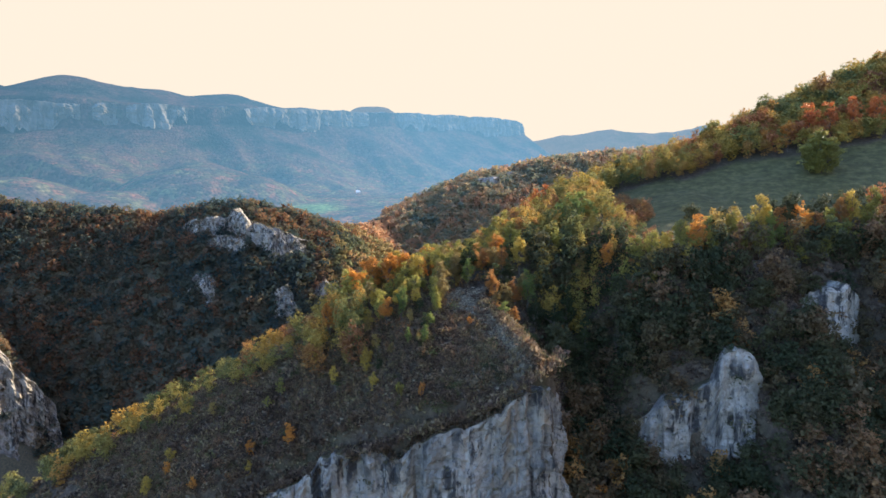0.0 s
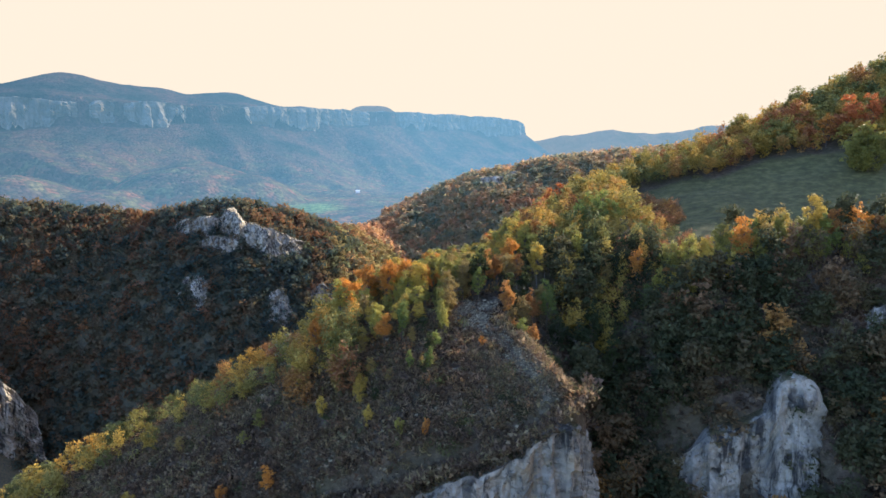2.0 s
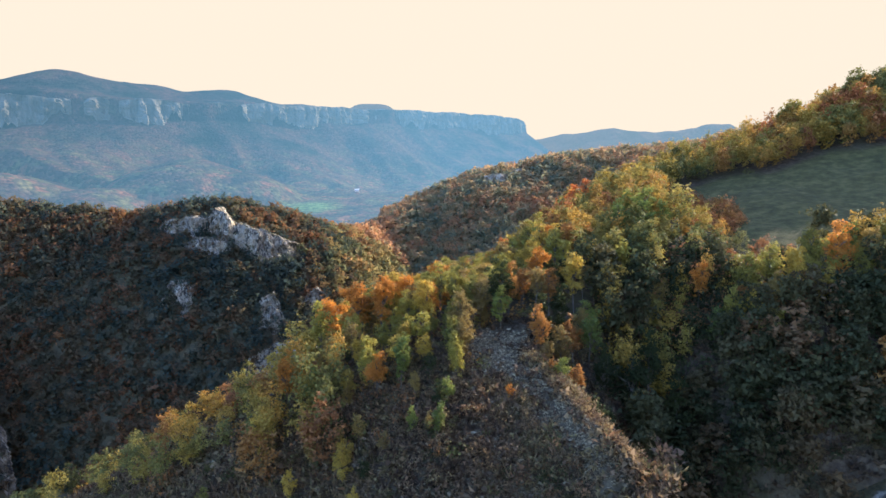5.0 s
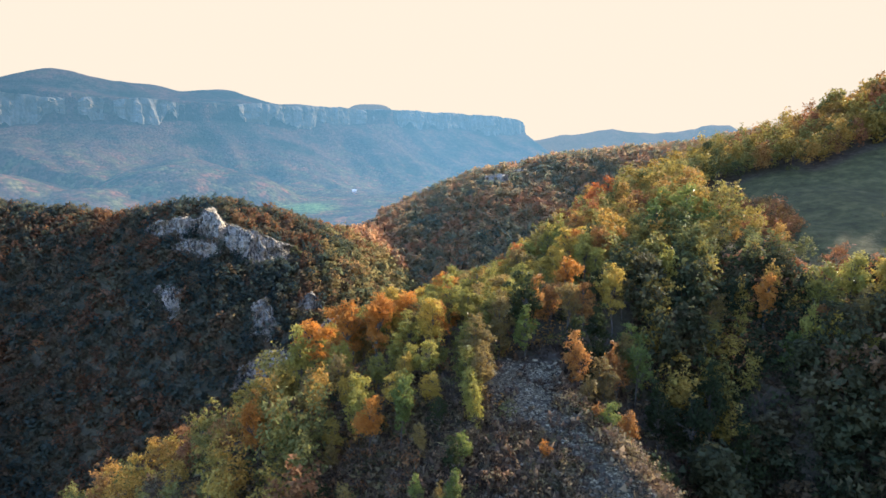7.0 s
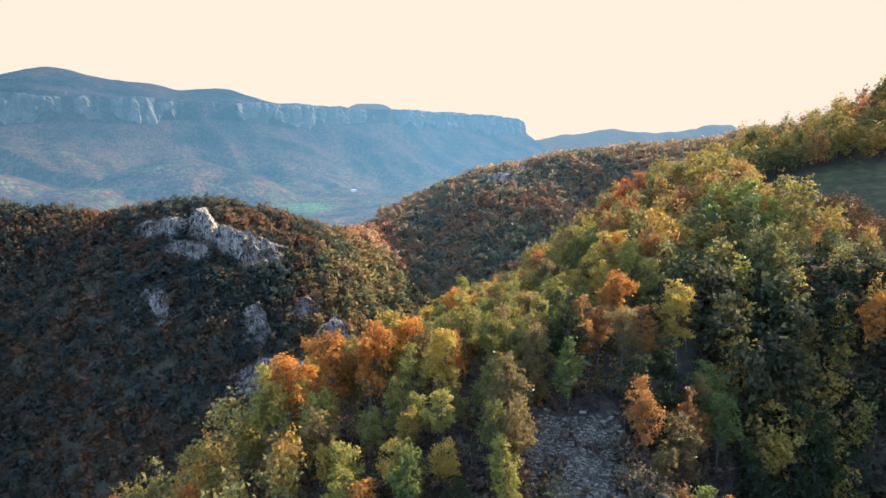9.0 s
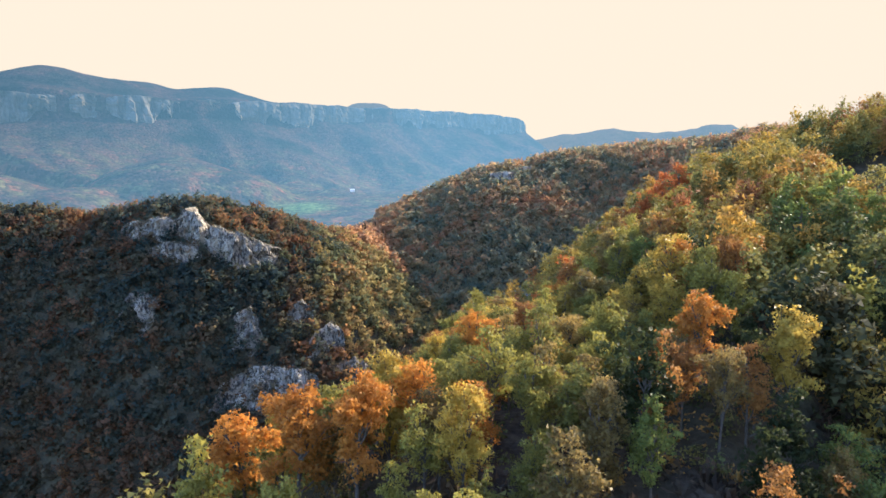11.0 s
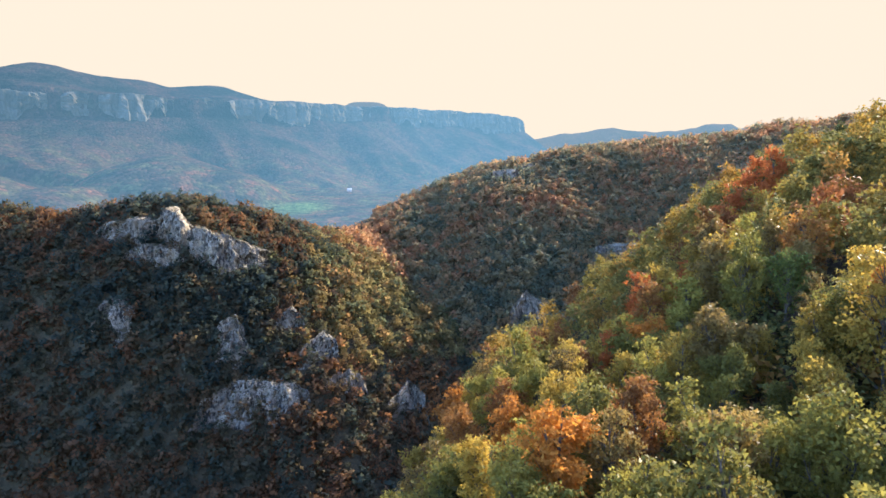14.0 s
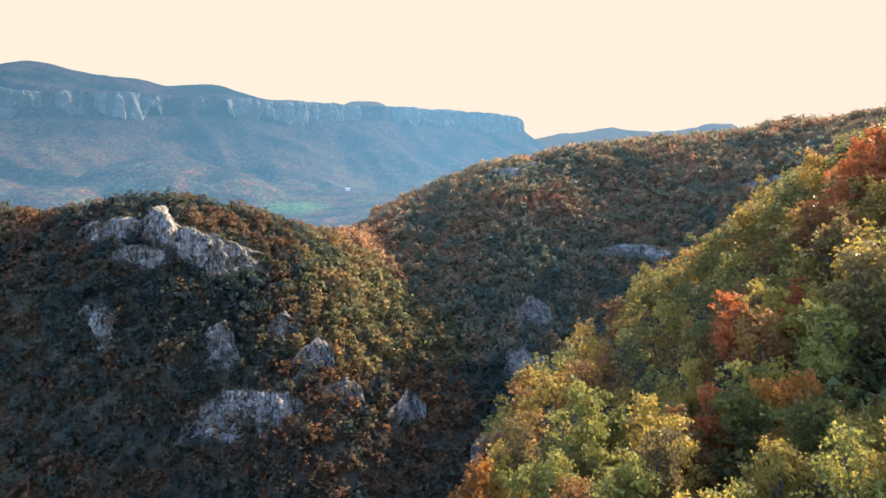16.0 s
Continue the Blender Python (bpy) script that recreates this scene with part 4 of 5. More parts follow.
def colour_of(v, u, warm=0.0):
    table = [(0.2, "green"), (0.58, "olive"), (0.65, "brown"), (0.9, "yellow"), (0.98, "rust"), (2.0, "orange")]
    w = 0.17 + 0.5 * v + 0.52 * (u - 0.5) + warm
    return next(c for lim, c in table if w < lim)


def wooded(x, y):
    """How thickly trees stand on the near hill."""
    yb, yc = along(x, BRINK_X, BRINK_Y), along(x, CREST_X, CREST_Y)
    front = along(x, [-140, -60, -32, -20, 0, 3, 9, 12, 18, 22, 26], [122, 124, 122, 112, 113, 136, 137, 127, 122, 122, 100])
    dense = ease(y, front - 2, front + 2)
    return dense * (1 - meadow_mask(x, y)) * (1 - ease(scree_mask(x, y), 0.5, 0.7)) * np.where((y < yb) & (x < 23), 0, 1)


def clear_of(x, y, pad):
    for pts, height in CRAGS[:5]:
        if pts[0, 0] - 3 < x < pts[-1, 0] + 3:
            yy = float(np.interp(x, pts[:, 0], pts[:, 1]))
            if yy - 3.0 - 0.05 * height < y < yy + 1.0:
                return False
    return all((x - a) ** 2 + (y - b) ** 2 > max(0.0, pad + r * 0.7) ** 2 for a, b, r in PLACED)


joined = []
for gx in np.arange(-150, 260, 3.45):
    for gy in np.arange(60, 300, 3.45):
        x, y = gx + place_rng.uniform(-1.8, 1.8), gy + place_rng.uniform(-1.8, 1.8)
        thin = 0.62 if x < -28 or (x < 3 and y < 125) else 0.6 if 7 < x < 24 and y < 132 else 1.0
        if place_rng.rand() > thin * wooded(x, y) or not clear_of(x, y, 0.7):
            continue
        u = place_rng.rand()
        v = float(autumn_patch(x, y))
        if x > 0.76 * (y + 10) + 4 or x < -0.76 * (y + 10) - 4:
            continue
        if ((x - 60) / 8) ** 2 + ((y - 188) / 18) ** 2 < 1:
            continue
        near = (-23 if y > 132 else -17) < x < 24 and (112 if x < 3 else 122) < y < 199 and y < np.interp(x, CREST_X, CREST_Y) + np.interp(x, BACK_X, BACK_Y) + 6 and (y > 124 or x < 24)
        rim = x > 44 and -4 < y - np.interp(x, BRINK_X, BRINK_Y) < 5 and x < 140
        if near or rim:
            low = 0.45 if 7 < x < 24 and y < 132 else 0.5 if x < 3 and y < 125 else 0.72 if x < 2 and y < 137 else 0.85 if rim else 0.86 if x < 14 and y > 158 else 1.0
            in_shade = x > 19 and y < max(138.0, np.interp(x, BRINK_X, BRINK_Y) + 5) and y < 150 and not rim
            # Darker hues paint the shade in the ravine and below the crest.
            hue = ("brown", "shaded green", "olive", "brown", "green", "shaded green")[int(u * 6)] if x < 3 and y < 125 else ("brown", "green", "olive", "rust", "shaded green", "green")[int(u * 6)] if 4 < x <= 13 and 138 < y < 151 else ("green", "brown", "shaded green", "rust", "shaded green", "shaded green")[int(u * 6)] if x > 13 and y < 154 and not in_shade and not rim else ("shaded green", "shaded green", "shaded green", "shaded green", "brown" if x < 26 else "shaded green", "rust" if x < 30 else "shaded green")[int(u * 6)] if in_shade else ("rust", "brown", "green", "rust", "olive")[int(u * 5)] if x > 7 and y < 134 and not rim else colour_of(v, u, 0.26 * float(ease(y, 150, 176)))
            plant(x, y, hue, low * place_rng.uniform(0.74, 1.1), near and x > -22, place_rng.uniform(0.92, 1.1) * (1.15 if rim else 1.0))
        elif x > 24 and y < np.interp(x, BRINK_X, BRINK_Y) - 1:
            continue
        elif y < np.interp(x, CREST_X, CREST_Y) + np.interp(x, BACK_X, BACK_Y) + 8 and y > 84 and (x < 190 or y > 170):
            joined.append((x, y, v, u))
for gx in np.arange(24, 150, 3.3):
    for gy in np.arange(84, 150, 2.9):
        x, y = gx + place_rng.uniform(-1.7, 1.7), gy + place_rng.uniform(-1.7, 1.7)
        deep = float(ground_height(x, y)) + 10 < -0.5 * (y + 10)
        if x < 0.76 * (y + 10) + 4 and not deep and y < np.interp(x, BRINK_X, BRINK_Y) - 1 and clear_of(x, y, -9):
            joined.append((x, y, 0.5, place_rng.rand()))
# scattered young trees on the open slope of the spur
for i in range(26):
    x, y = place_rng.uniform(-62, -2), place_rng.uniform(104, 121)
    if y > np.interp(x, BRINK_X, BRINK_Y) + 3 and clear_of(x, y, 0.5):
        plant(x, y, ("yellow", "brown", "olive", "orange")[i % 4], place_rng.uniform(0.3, 0.6), False, 1.1)
for src in CLOSE + FINE + PLAIN + ROUND:
    for ob in (*src.children, src):
        bpy.data.objects.remove(ob)


def wood(name, label, trees, templates, material, category="trees", squash=True):
    """Many trees as one mesh: trees are (x, y, z, scale, tint)."""
    rng = np.random.RandomState(len(trees))
    blocks, tints, ways = [], [], []
    smooth = isinstance(templates[0], tuple)
    which = rng.randint(len(templates), size=len(trees))
    trees = np.array(trees)
    for k, tpl in enumerate(templates):
        sel = trees[which == k]
        if not len(sel):
            continue
        ang = rng.uniform(0, math.tau, len(sel))
        ca, sa = np.cos(ang)[:, None], np.sin(ang)[:, None]
        flat = (tpl[0] if smooth else tpl).reshape(-1, 3)
        wide, tall = sel[:, 3:4] * rng.uniform(0.85, 1.15, (len(sel), 1)), sel[:, 3:4] * rng.uniform(0.85, 1.2, (len(sel), 1))
        x = sel[:, 0:1] + wide * (ca * flat[:, 0] - sa * flat[:, 1])
        y = sel[:, 1:2] + wide * (sa * flat[:, 0] + ca * flat[:, 1])
        z = sel[:, 2:3] + tall * flat[:, 2]
        blocks.append(np.stack([x, y, z], 2).reshape(-1, 3))
        tints.append(np.repeat(sel[:, 4], len(flat)))
        if smooth:
            nm = tpl[1].reshape(-1, 3)
            ways.append(np.stack([ca * nm[:, 0] - sa * nm[:, 1], sa * nm[:, 0] + ca * nm[:, 1], nm[:, 2] + 0 * ca], 2).reshape(-1, 3))
    co = np.concatenate(blocks)
    sides = (templates[0][0] if smooth else templates[0]).shape[1]
    me = bpy.data.meshes.new(name)
    fill_mesh(me, co, np.arange(len(co)).reshape(-1, sides), smooth=smooth)
    if smooth:
        soft_normals(me, np.concatenate(ways))
    at = me.attributes.new("tint", "FLOAT", "POINT")
    at.data.foreach_set("value", np.concatenate(tints).astype(np.float32))
    me.materials.append(material)
    return tagged(new(name, me), label, category, kind="stuff")


def coarse(seed, height, radius, lumps, leaves, size, base=0.1, soft=0.45, loose=0.45):
    blades, normals, _ = crown_leaves(np.random.RandomState(seed), height, radius, lumps, leaves, size, base, 0.3, soft, loose)
    return blades, normals


def far_crown(seed, height, radius):
    """A far broadleaved crown: an uneven heap of leaf sprays."""
    blades, normals, _ = crown_leaves(np.random.RandomState(seed), height, radius, 14, 104, 1.02, 0.04, 0.35, 0.75, 0.45, 4)
    return blades, turn_to(normals.reshape(-1, 3) + np.array([0, 0, 0.45])).reshape(normals.shape)


HILL_TREES = [coarse(300 + i, 9.2, 3.1, 28, 560, 0.46, 0.1, 0.4, 0.6) for i in range(6)]
# Brown and green leaves with the ravine's shade mixed into the colours.
RAVINE_SHADE_WOOD = wood_material("leaf_ravine_shade", [
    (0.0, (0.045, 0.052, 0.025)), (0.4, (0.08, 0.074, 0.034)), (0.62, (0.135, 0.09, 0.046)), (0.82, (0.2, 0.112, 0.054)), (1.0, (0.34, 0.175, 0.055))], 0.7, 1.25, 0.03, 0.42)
rows, ravine_rows = [], []
for x, y, v, u in joined:
    size = place_rng.uniform(0.82, 1.15) * (0.7 if x < -28 or (39 < x < 62 and 142 < y < 172) else 0.8 if x < 45 and y > 190 else 1.0)
    z = float(ground_height(x, y)) - 0.4
    # Trees in the ravine and many above it take the shade-darkened colours.
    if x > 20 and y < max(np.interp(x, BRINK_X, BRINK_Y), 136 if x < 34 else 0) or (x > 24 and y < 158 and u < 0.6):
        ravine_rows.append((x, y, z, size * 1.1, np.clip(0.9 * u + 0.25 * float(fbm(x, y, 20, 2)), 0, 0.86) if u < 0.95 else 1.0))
    else:
        high = 120 < x < 190 and 196 < y < 225 and u > 0.75
        rows.append((x, y, z, size, 0.92 if high else np.clip(0.2 + 0.5 * v + 0.55 * (u - 0.4) + 0.1 * (y > 188), 0, 0.95)))
wood("hillside_trees", "brown and green ravine trees, shade darkened into their leaf colour", ravine_rows, HILL_TREES, RAVINE_SHADE_WOOD)
rim_rows = [r for r in rows if (-70 < r[0] < 45 and 102 < r[1] < 145 and not (r[0] > 24 and r[1] < 118)) or (r[1] > 140 and r[0] < 105)]
wood("hillside_trees", "mixed autumn trees on the spur and above the meadow", rim_rows, [coarse(320 + i, 9.2, 2.7, 34, 850, 0.31, 0.14, 0.25, 0.8) for i in range(6)], NEAR_WOOD)
wood("hillside_trees", "mixed autumn trees covering the near hill and its ravine", [r for r in rows if r not in rim_rows], HILL_TREES, NEAR_WOOD)


def far_spots(x0, x1, y0, y1, gap):
    gx, gy = np.meshgrid(np.arange(x0, x1, gap), np.arange(y0, y1, gap * 0.72))
    x = gx.ravel() + place_rng.uniform(-gap * 0.45, gap * 0.45, gx.size)
    y = gy.ravel() + place_rng.uniform(-gap * 0.45, gap * 0.45, gx.size)
    keep = np.ones(x.size, bool)
    for pts, height in CRAGS[5:24]:
        yy = np.interp(x, pts[:, 0], pts[:, 1])
        inside = (x > pts[0, 0] + 2) & (x < pts[-1, 0] - 2) & (y > yy - 2 - 0.2 * height) & (y < yy + 1)
        keep &= ~inside
    x, y = x[keep], y[keep]
    z = ground_height(x, y)
    u = place_rng.rand(x.size)
    v = 0.5 + 0.7 * fbm(x + 900, y, 55, 4, 0.65)
    tint = np.clip(0.13 + 0.62 * v + 0.72 * (u - 0.45), 0, 1)
    left_y, right_y = np.interp(x, [p[0] for p in LEFT_HILL], [p[1] for p in LEFT_HILL]), np.interp(x, [p[0] for p in RIGHT_HILL], [p[1] for p in RIGHT_HILL])
    seen = np.where(x < -70, y < left_y + 14, y < right_y + 12) & (z > -168) & (z > -0.49 * (y - 70) - 12) & (x > -0.76 * (y + 10)) & ~((x > 200) & (y < 560)) & ~((x > 330) & (y < 640))
    return list(zip(x[seen], y[seen], z[seen] - 2.6, place_rng.uniform(0.85, 1.5, seen.sum()), tint[seen]))


FAR_TREES = [far_crown(400 + i, 8.4, 3.9) for i in range(12)]
west = far_spots(-430, -70, 340, 720, 4.7)
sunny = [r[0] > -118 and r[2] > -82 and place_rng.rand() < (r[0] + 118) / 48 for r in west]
wood("far_woodland", "dense autumn woodland on the hill beyond the gorge", [r for r, lit in zip(west, sunny) if not lit], FAR_TREES, HAZY_WOOD)
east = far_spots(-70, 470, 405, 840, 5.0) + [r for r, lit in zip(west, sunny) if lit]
# Height picks the painted sunlit colours or the darker mix.
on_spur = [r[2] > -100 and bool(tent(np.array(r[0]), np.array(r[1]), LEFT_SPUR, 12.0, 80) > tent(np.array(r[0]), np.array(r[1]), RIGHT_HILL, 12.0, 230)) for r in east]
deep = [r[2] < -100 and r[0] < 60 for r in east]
wood("far_woodland", "dense russet woodland on the ridge beyond the gorge, colour brightened for haze", [r for r, lit, low in zip(east, on_spur, deep) if not lit and not low], FAR_TREES, HAZY_RUSSET_WOOD)
wood("far_woodland", "autumn woodland on the low spur above the gorge, sunlight in its colour", [r for r, lit in zip(east, on_spur) if lit], FAR_TREES, SUNLIT_WOOD)
wood("far_woodland", "dark autumn woodland deep in the gorge", [r for r, low in zip(east, deep) if low], FAR_TREES, HAZY_WOOD)
cap_rows = [(x, y, min(z, float(ground_height(x, y)) + 0.5) if float(ground_height(x, y)) < z - 3 else z, place_rng.uniform(0.4, 0.65), place_rng.uniform(0.1, 0.8)) for x, y, z in CAP_SPOTS]
wood("far_woodland", "small trees on the ledges of the crags", cap_rows, FAR_TREES, HAZY_WOOD)
wood("far_woodland", "trees on the bluff above the gorge", far_spots(-520, -215, 330, 395, 4.6), FAR_TREES, HAZY_WOOD)


NEEDLES = leaf_material("leaf_needles", (0.012, 0.02, 0.016), (0.02, 0.032, 0.022), (0.035, 0.05, 0.03), 0.03)


def conifer(x, y, height, seed):
    """A dark spire: tiers of drooping needle sprays round a straight trunk."""
    rng = np.random.RandomState(seed)
    root = new("conifer")
    root.matrix_world = pose(x, y, float(ground_height(x, y)) - 0.3, 0, 0, rng.uniform(0, 360))
    bm = bmesh.new()
    tube(bm, [Vector((0, 0, 0)), Vector((0, 0, height * 0.5)), Vector((0, 0, height))], [0.2, 0.13, 0.02], 6)
    part("trunk", bm, BARK, root)
    n = 520
    f = rng.uniform(0.12, 1.0, n)
    ang = rng.uniform(0, math.tau, n)
    reach = (1 - f) * height * 0.24 * (0.75 + 0.35 * np.sin(f * 55)) * rng.uniform(0.3, 1.0, n) ** 0.5 + 0.05
    mid = np.stack([np.cos(ang) * reach, np.sin(ang) * reach, f * height - reach * 0.35], 1)
    way = np.stack([np.cos(ang), np.sin(ang), np.full(n, -0.4)], 1) * 0.45
    side = np.stack([-np.sin(ang), np.cos(ang), rng.normal(size=n) * 0.2], 1) * 0.22
    blades = np.stack([mid - side - way * 0.4, mid + side - way * 0.4, mid + way], 1)
    me = bpy.data.meshes.new("crown")
    fill_mesh(me, blades.reshape(-1, 3), np.arange(n * 3).reshape(-1, 3))
    me.materials.append(NEEDLES)
    crown = new("crown", me)
    crown.parent = root
    return tagged(root, "dark pointed conifer above an autumn wood", "tree", "conifers on the far hill", "thing")


for k, (x, y, height) in enumerate([(-331, 524, 10), (-278, 530, 11), (-268, 531, 8), (-74, 640, 11), (-66, 652, 12), (-58, 640, 10), (-30, 668, 11)]):
    conifer(x, y, height, 700 + k)


UNDER = [coarse(450 + i, 2.0, 1.6, 9, 120, 0.24, 0.1, 0.45, 0.7) for i in range(5)]
rows = []
for i in range(2000):
    x, y = (place_rng.uniform(-60, 100), place_rng.uniform(88, 215)) if i < 1400 else (place_rng.uniform(26, 52), place_rng.uniform(110, 142))
    if wooded(x, y) > 0.5 and y < np.interp(x, CREST_X, CREST_Y) + 12 and x < 0.76 * (y + 10) and (22 < x < 50 or clear_of(x, y, -9)):
        # Ravine bushes get the darkest tints: shade put into their colour.
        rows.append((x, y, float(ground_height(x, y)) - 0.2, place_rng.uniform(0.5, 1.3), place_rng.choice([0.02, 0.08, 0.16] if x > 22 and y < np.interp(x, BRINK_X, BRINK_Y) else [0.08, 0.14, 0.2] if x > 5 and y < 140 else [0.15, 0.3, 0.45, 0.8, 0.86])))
for i in range(420):
    x, y = (place_rng.uniform(36, 54), place_rng.uniform(141, 166)) if i < 220 else (place_rng.uniform(-12, 20), place_rng.uniform(158, 195))
    rows.append((x, y, float(ground_height(x, y)) - 0.2, place_rng.uniform(1.0, 2.0), place_rng.choice([0.03, 0.08, 0.15, 0.87] if i < 220 else [0.15, 0.25, 0.35, 0.45, 0.8])))
for i in range(300):
    x, y = place_rng.uniform(-75, 22), place_rng.uniform(97, 128)
    if y > np.interp(x, BRINK_X, BRINK_Y) + 1.5 and scree_mask(x, y) < 0.5:
        rows.append((x, y, float(ground_height(x, y)) - 0.1, place_rng.uniform(0.35, 0.95), place_rng.choice([0.1, 0.14, 0.18, 0.25, 0.3, 0.87] if x < 4 else [0.06, 0.1, 0.14, 0.2])))
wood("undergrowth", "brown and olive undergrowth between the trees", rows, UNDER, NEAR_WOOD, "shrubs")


rows = []
for i in range(300):
    x, y = place_rng.uniform(51, 69), place_rng.uniform(168, 208)
    if ((x - 60) / 7.0) ** 2 + ((y - 188) / 16.5) ** 2 < 1:
        rows.append((x, y, float(ground_height(x, y)) - 0.2, place_rng.uniform(0.5, 1.35), place_rng.uniform(0.8, 0.93)))
wood("bracken", "russet bracken beside the upper meadow", rows, UNDER, NEAR_WOOD, "bracken")


# ---- scrub and stones on the spur ----
def twig_bush(seed, size=1.0, n=17):
    rng = np.random.RandomState(seed)
    a = rng.normal(size=(n, 3)) * np.array([0.25, 0.25, 0.06]) * size
    way = turn_to(rng.normal(size=(n, 3)) * np.array([1, 1, 0.8]) + np.array([0, 0, 0.45]))
    e = a + way * size * rng.uniform(0.35, 0.95, (n, 1))
    side = turn_to(np.cross(way, rng.normal(size=(n, 3)))) * size * rng.uniform(0.12, 0.28, (n, 1))
    m = a + (e - a) * 0.55
    return np.stack([m - side, e, m + side], 1) if seed % 2 else np.stack([a, m + side, e], 1)


SCRUB = wood_material("scrub_twigs", [(0.0, (0.062, 0.043, 0.029)), (0.35, (0.125, 0.08, 0.05)), (0.6, (0.195, 0.134, 0.077)), (0.8, (0.18, 0.145, 0.068)), (1.0, (0.22, 0.12, 0.062))], 0.4, 1.4)
rows = []
for i in range(12500):
    x, y = (place_rng.uniform(-140, 25), place_rng.uniform(95, 142)) if i < 8000 else (place_rng.uniform(-75, 24), place_rng.uniform(100, 126))
    edge_y = np.interp(x, BRINK_X, BRINK_Y)
    if y > edge_y - 1.2 and place_rng.rand() > 0.75 * float(scree_mask(x, y) > 0.5):
        lip = np.interp(x, BRINK_X, BRINK_Z) + 0.55 if y < edge_y + 4.5 else -999
        rows.append((x, y, max(float(ground_height(x, y)), lip) - 0.05, place_rng.uniform(0.6, 1.9), np.clip(0.4 + 0.5 * float(fbm(x, y, 9, 2)) + place_rng.uniform(-0.3, 0.4), 0, 1)))
for i in range(5200):
    x, y = place_rng.uniform(24, 115), place_rng.uniform(92, 158)
    if meadow_mask(x, y) < 0.5 and x < 0.76 * (y + 10):
        # Only the lower half of the tints here, to paint ravine shade.
        rows.append((x, y, float(ground_height(x, y)) - 0.05, place_rng.uniform(0.9, 2.4), place_rng.uniform(0.0, 0.5)))
for x, y, z in CAP_TOPS:
    if x > 17:
        continue
    rows.append((x + place_rng.uniform(-0.5, 0.5), y + place_rng.uniform(-0.4, 0.4), z - 0.1, place_rng.uniform(0.5, 1.4), place_rng.uniform(0.1, 0.85)))
wood("scrub", "leafless brown scrub and dry grass on the rocky spur", rows, [twig_bush(500 + i) for i in range(8)], SCRUB, "scrub")


rows = []
for i in range(1500):
    x, y = place_rng.uniform(-80, 23), place_rng.uniform(101, 132)
    if y > np.interp(x, BRINK_X, BRINK_Y) + 1.0 and scree_mask(x, y) < 0.5:
        rows.append((x, y, float(ground_height(x, y)) - 0.15, place_rng.uniform(0.35, 0.95), np.clip(0.62 + 0.45 * float(fbm(x, y, 11, 2)) + place_rng.uniform(-0.3, 0.3), 0, 1)))
wood("shrubs", "low rusty and grey-brown shrubs on the open spur", rows, UNDER, SCRUB, "shrubs")


def stone(seed):
    rng = np.random.RandomState(seed)
    c = np.array([(x, y, z) for z in (-0.5, 0.5) for y in (-0.5, 0.5) for x in (-0.5, 0.5)]) * np.array([1.3, 1.0, 0.6]) + rng.normal(size=(8, 3)) * 0.12
    f = np.array([(0, 2, 3, 1), (4, 5, 7, 6), (0, 1, 5, 4), (1, 3, 7, 5), (3, 2, 6, 7), (2, 0, 4, 6)])
    return c[f]


scree = Nodes("scree_stone")
tone = scree.add("ShaderNodeNewGeometry").outputs["Random Per Island"]
shade = scree.ramp(tone, [(0.0, (0.05, 0.04, 0.027)), (0.5, (0.135, 0.106, 0.066)), (1.0, (0.31, 0.25, 0.16))])
shade = scree.mix(1.0, shade, scree.ramp(scree.noise(scree.place(), 5.0, 4, 0.7), [(0.3, 0.65), (0.7, 1.15)]), "MULTIPLY")
SCREE = scree.done(scree.principled(shade, 0.9, spec=0.15))
rows = []
for i in range(38000):
    x, y = (place_rng.uniform(-75, 24), place_rng.uniform(96, 142)) if i < 26000 else (place_rng.uniform(0, 20), place_rng.uniform(108, 138))
    s = float(scree_mask(x, y))
    if y > np.interp(x, BRINK_X, BRINK_Y) and place_rng.rand() < (0.85 if s > 0.5 else 0.4 * s + 0.05):
        rows.append((x, y, float(ground_height(x, y)) + 0.05, place_rng.uniform(0.1, 0.3) * (1.0 if s > 0.5 else 1.8), 0.5))
wood("scree_stones", "loose pale limestone stones scattered down the spur", rows, [stone(600 + i) for i in range(8)], SCREE, "stones")


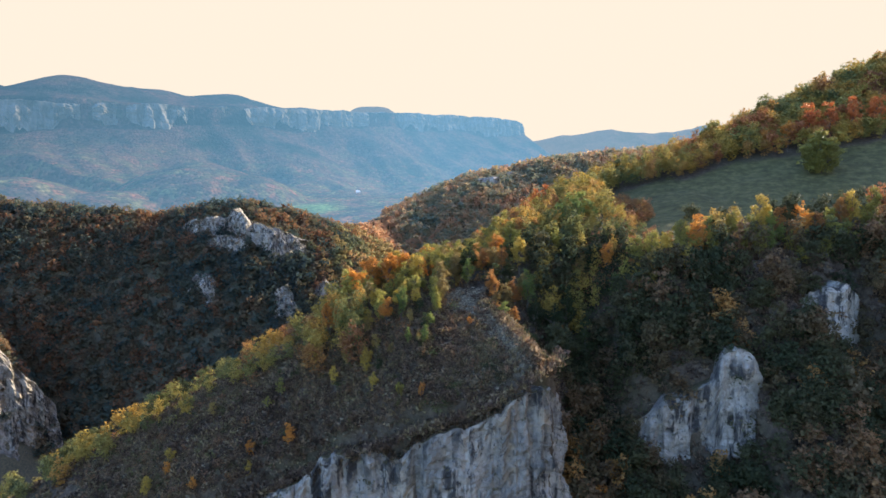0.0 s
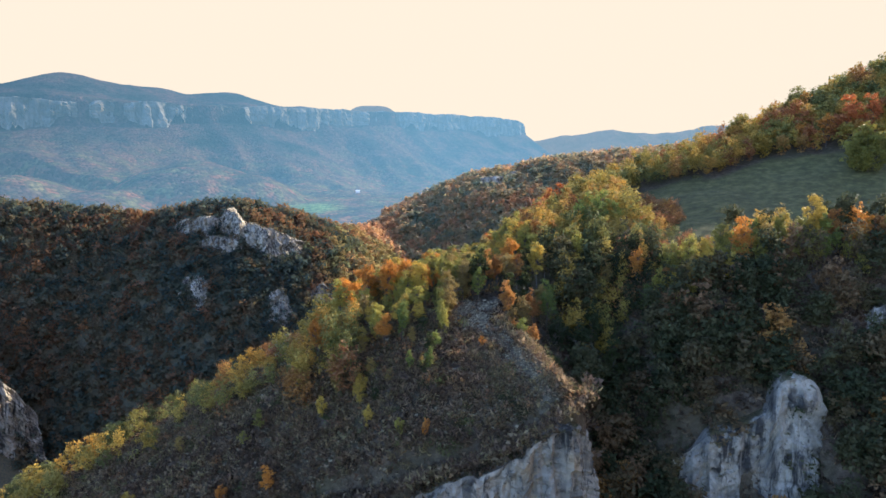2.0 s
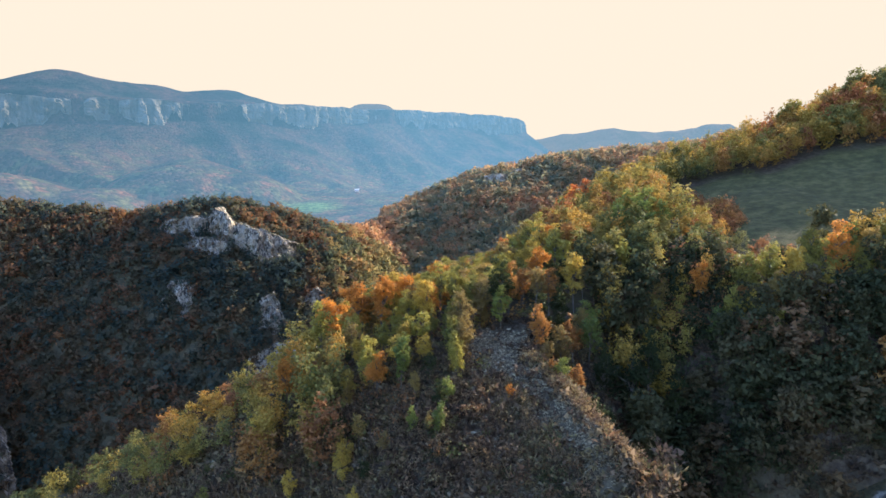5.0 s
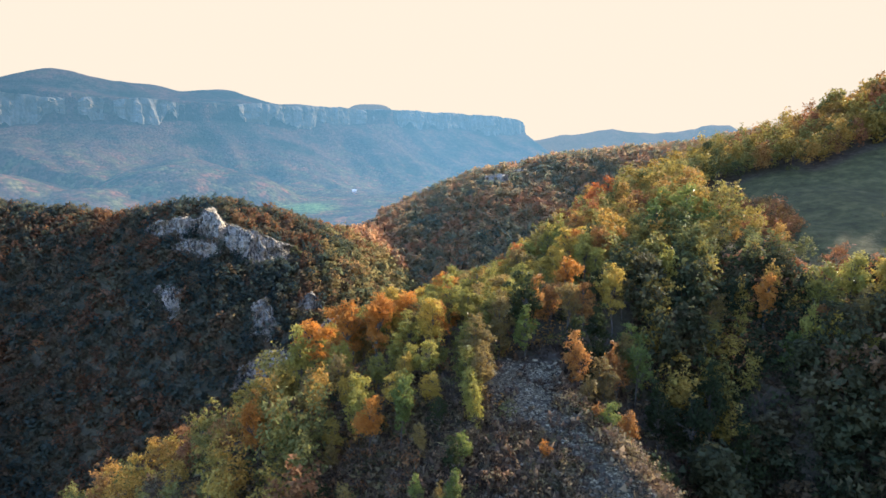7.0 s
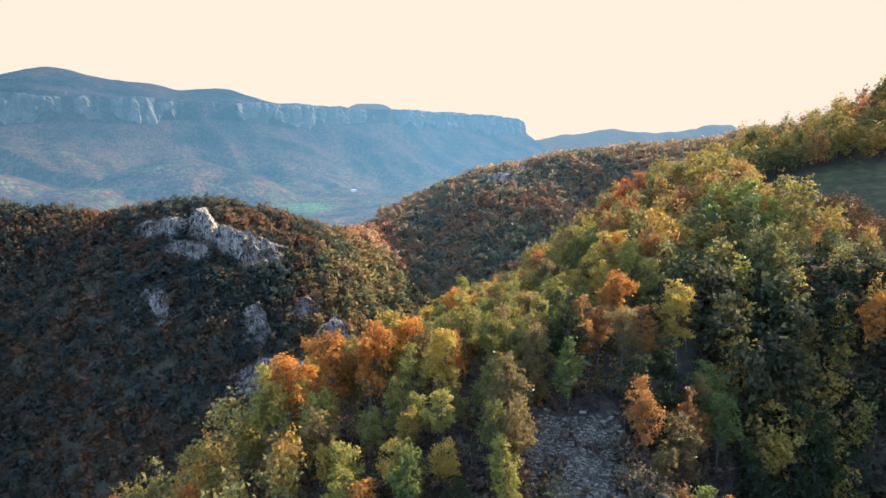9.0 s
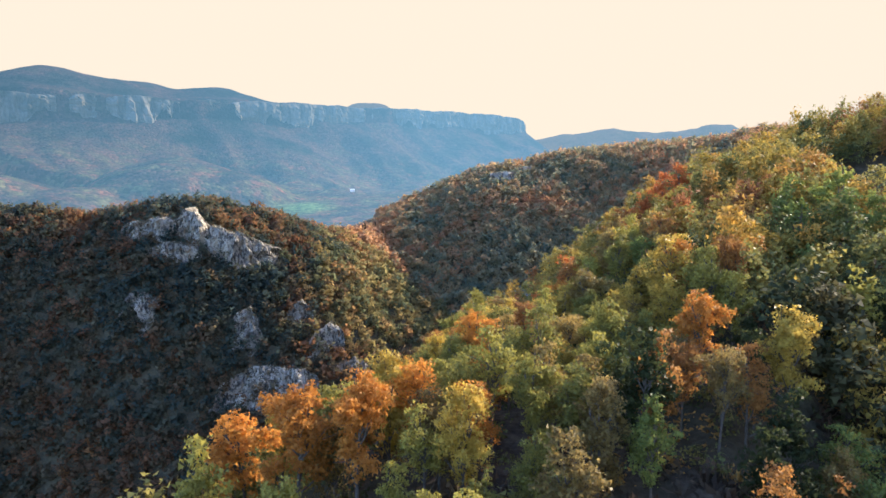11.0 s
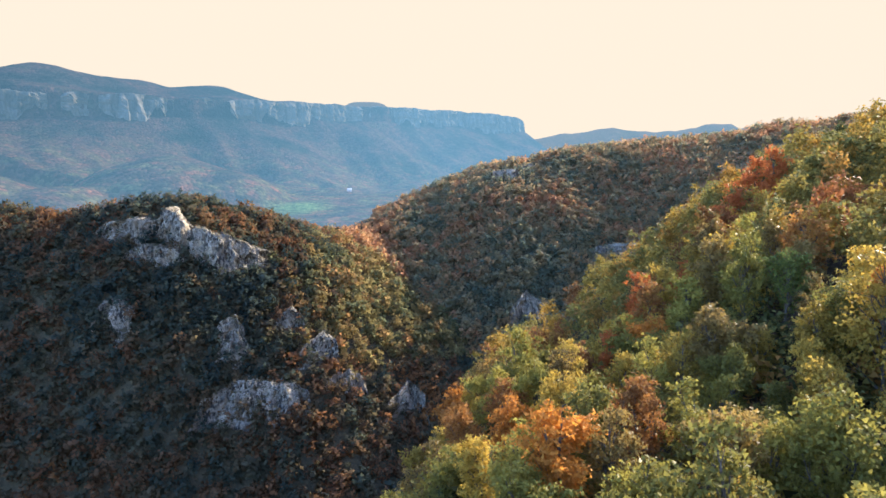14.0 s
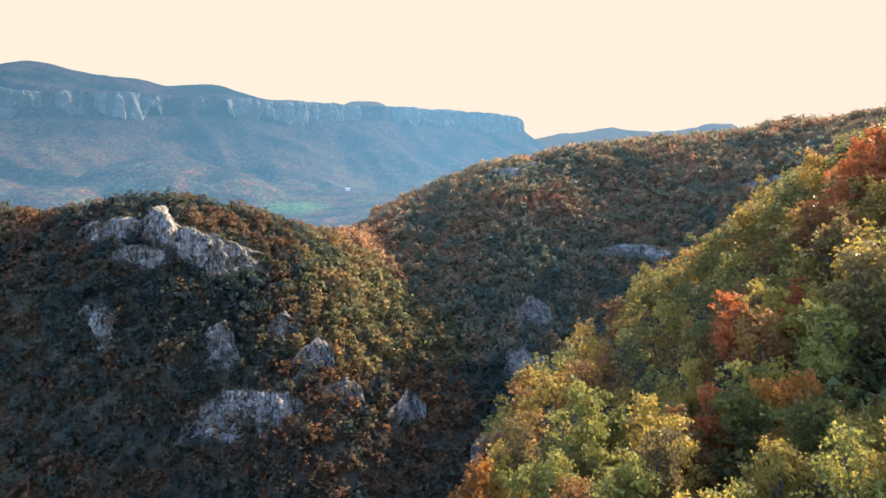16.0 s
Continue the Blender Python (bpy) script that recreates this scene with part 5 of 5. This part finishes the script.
# ---- a farm in the far valley ----
def farmhouse(x, y, turn):
    z = float(far_height(np.array([x]), np.array([y]))[0])
    root = new("farmhouse")
    root.matrix_world = pose(x, y, z, 0, 0, turn) @ Matrix.Scale(0.75, 4)
    wall_mat = Nodes("lime_render")
    c = wall_mat.noise(wall_mat.place(), 0.8, 4)
    wall_mat = wall_mat.done(wall_mat.principled(wall_mat.ramp(c, [(0.3, (0.55, 0.52, 0.46)), (0.7, (0.75, 0.72, 0.66))]), 0.9))
    roof_mat = Nodes("pale_roof")
    c = roof_mat.noise(roof_mat.place(), 1.2, 4)
    roof_mat = roof_mat.done(roof_mat.principled(roof_mat.ramp(c, [(0.3, (0.6, 0.6, 0.6)), (0.7, (0.8, 0.8, 0.78))]), 0.5))
    bm = bmesh.new()
    bmesh.ops.create_cube(bm, size=1, matrix=Matrix.Translation((0, 0, 2)) @ Matrix.Diagonal((15, 8, 7, 1)))
    part("wall", bm, wall_mat, root, "pale rendered walls")
    bm = bmesh.new()
    v = [bm.verts.new(p) for p in ((-8, -5, 5.2), (8, -5, 5.2), (8, 0, 8.6), (-8, 0, 8.6), (-8, 5, 5.2), (8, 5, 5.2),
                                   (-8, -5, 5.6), (8, -5, 5.6), (8, 0, 9.0), (-8, 0, 9.0), (-8, 5, 5.6), (8, 5, 5.6))]
    for f in ((0, 1, 2, 3), (3, 2, 5, 4), (6, 7, 8, 9), (9, 8, 11, 10), (0, 1, 7, 6), (4, 5, 11, 10), (1, 2, 8, 7), (2, 5, 11, 8), (0, 3, 9, 6), (3, 4, 10, 9)):
        bm.faces.new([v[k] for k in f])
    part("roof", bm, roof_mat, root, "pale roof catching the light")
    for wx in (-4.5, 0, 4.5):
        bm = bmesh.new()
        bmesh.ops.create_cube(bm, size=1, matrix=Matrix.Translation((wx, -4.02, 2.8)) @ Matrix.Diagonal((1.2, 0.12, 1.5, 1)))
        part("window", bm, BARK, root, "dark window")
    tagged(root, "small pale farmhouse standing in the far valley", "house", kind="thing")


farmhouse(-236, 1690, 12)
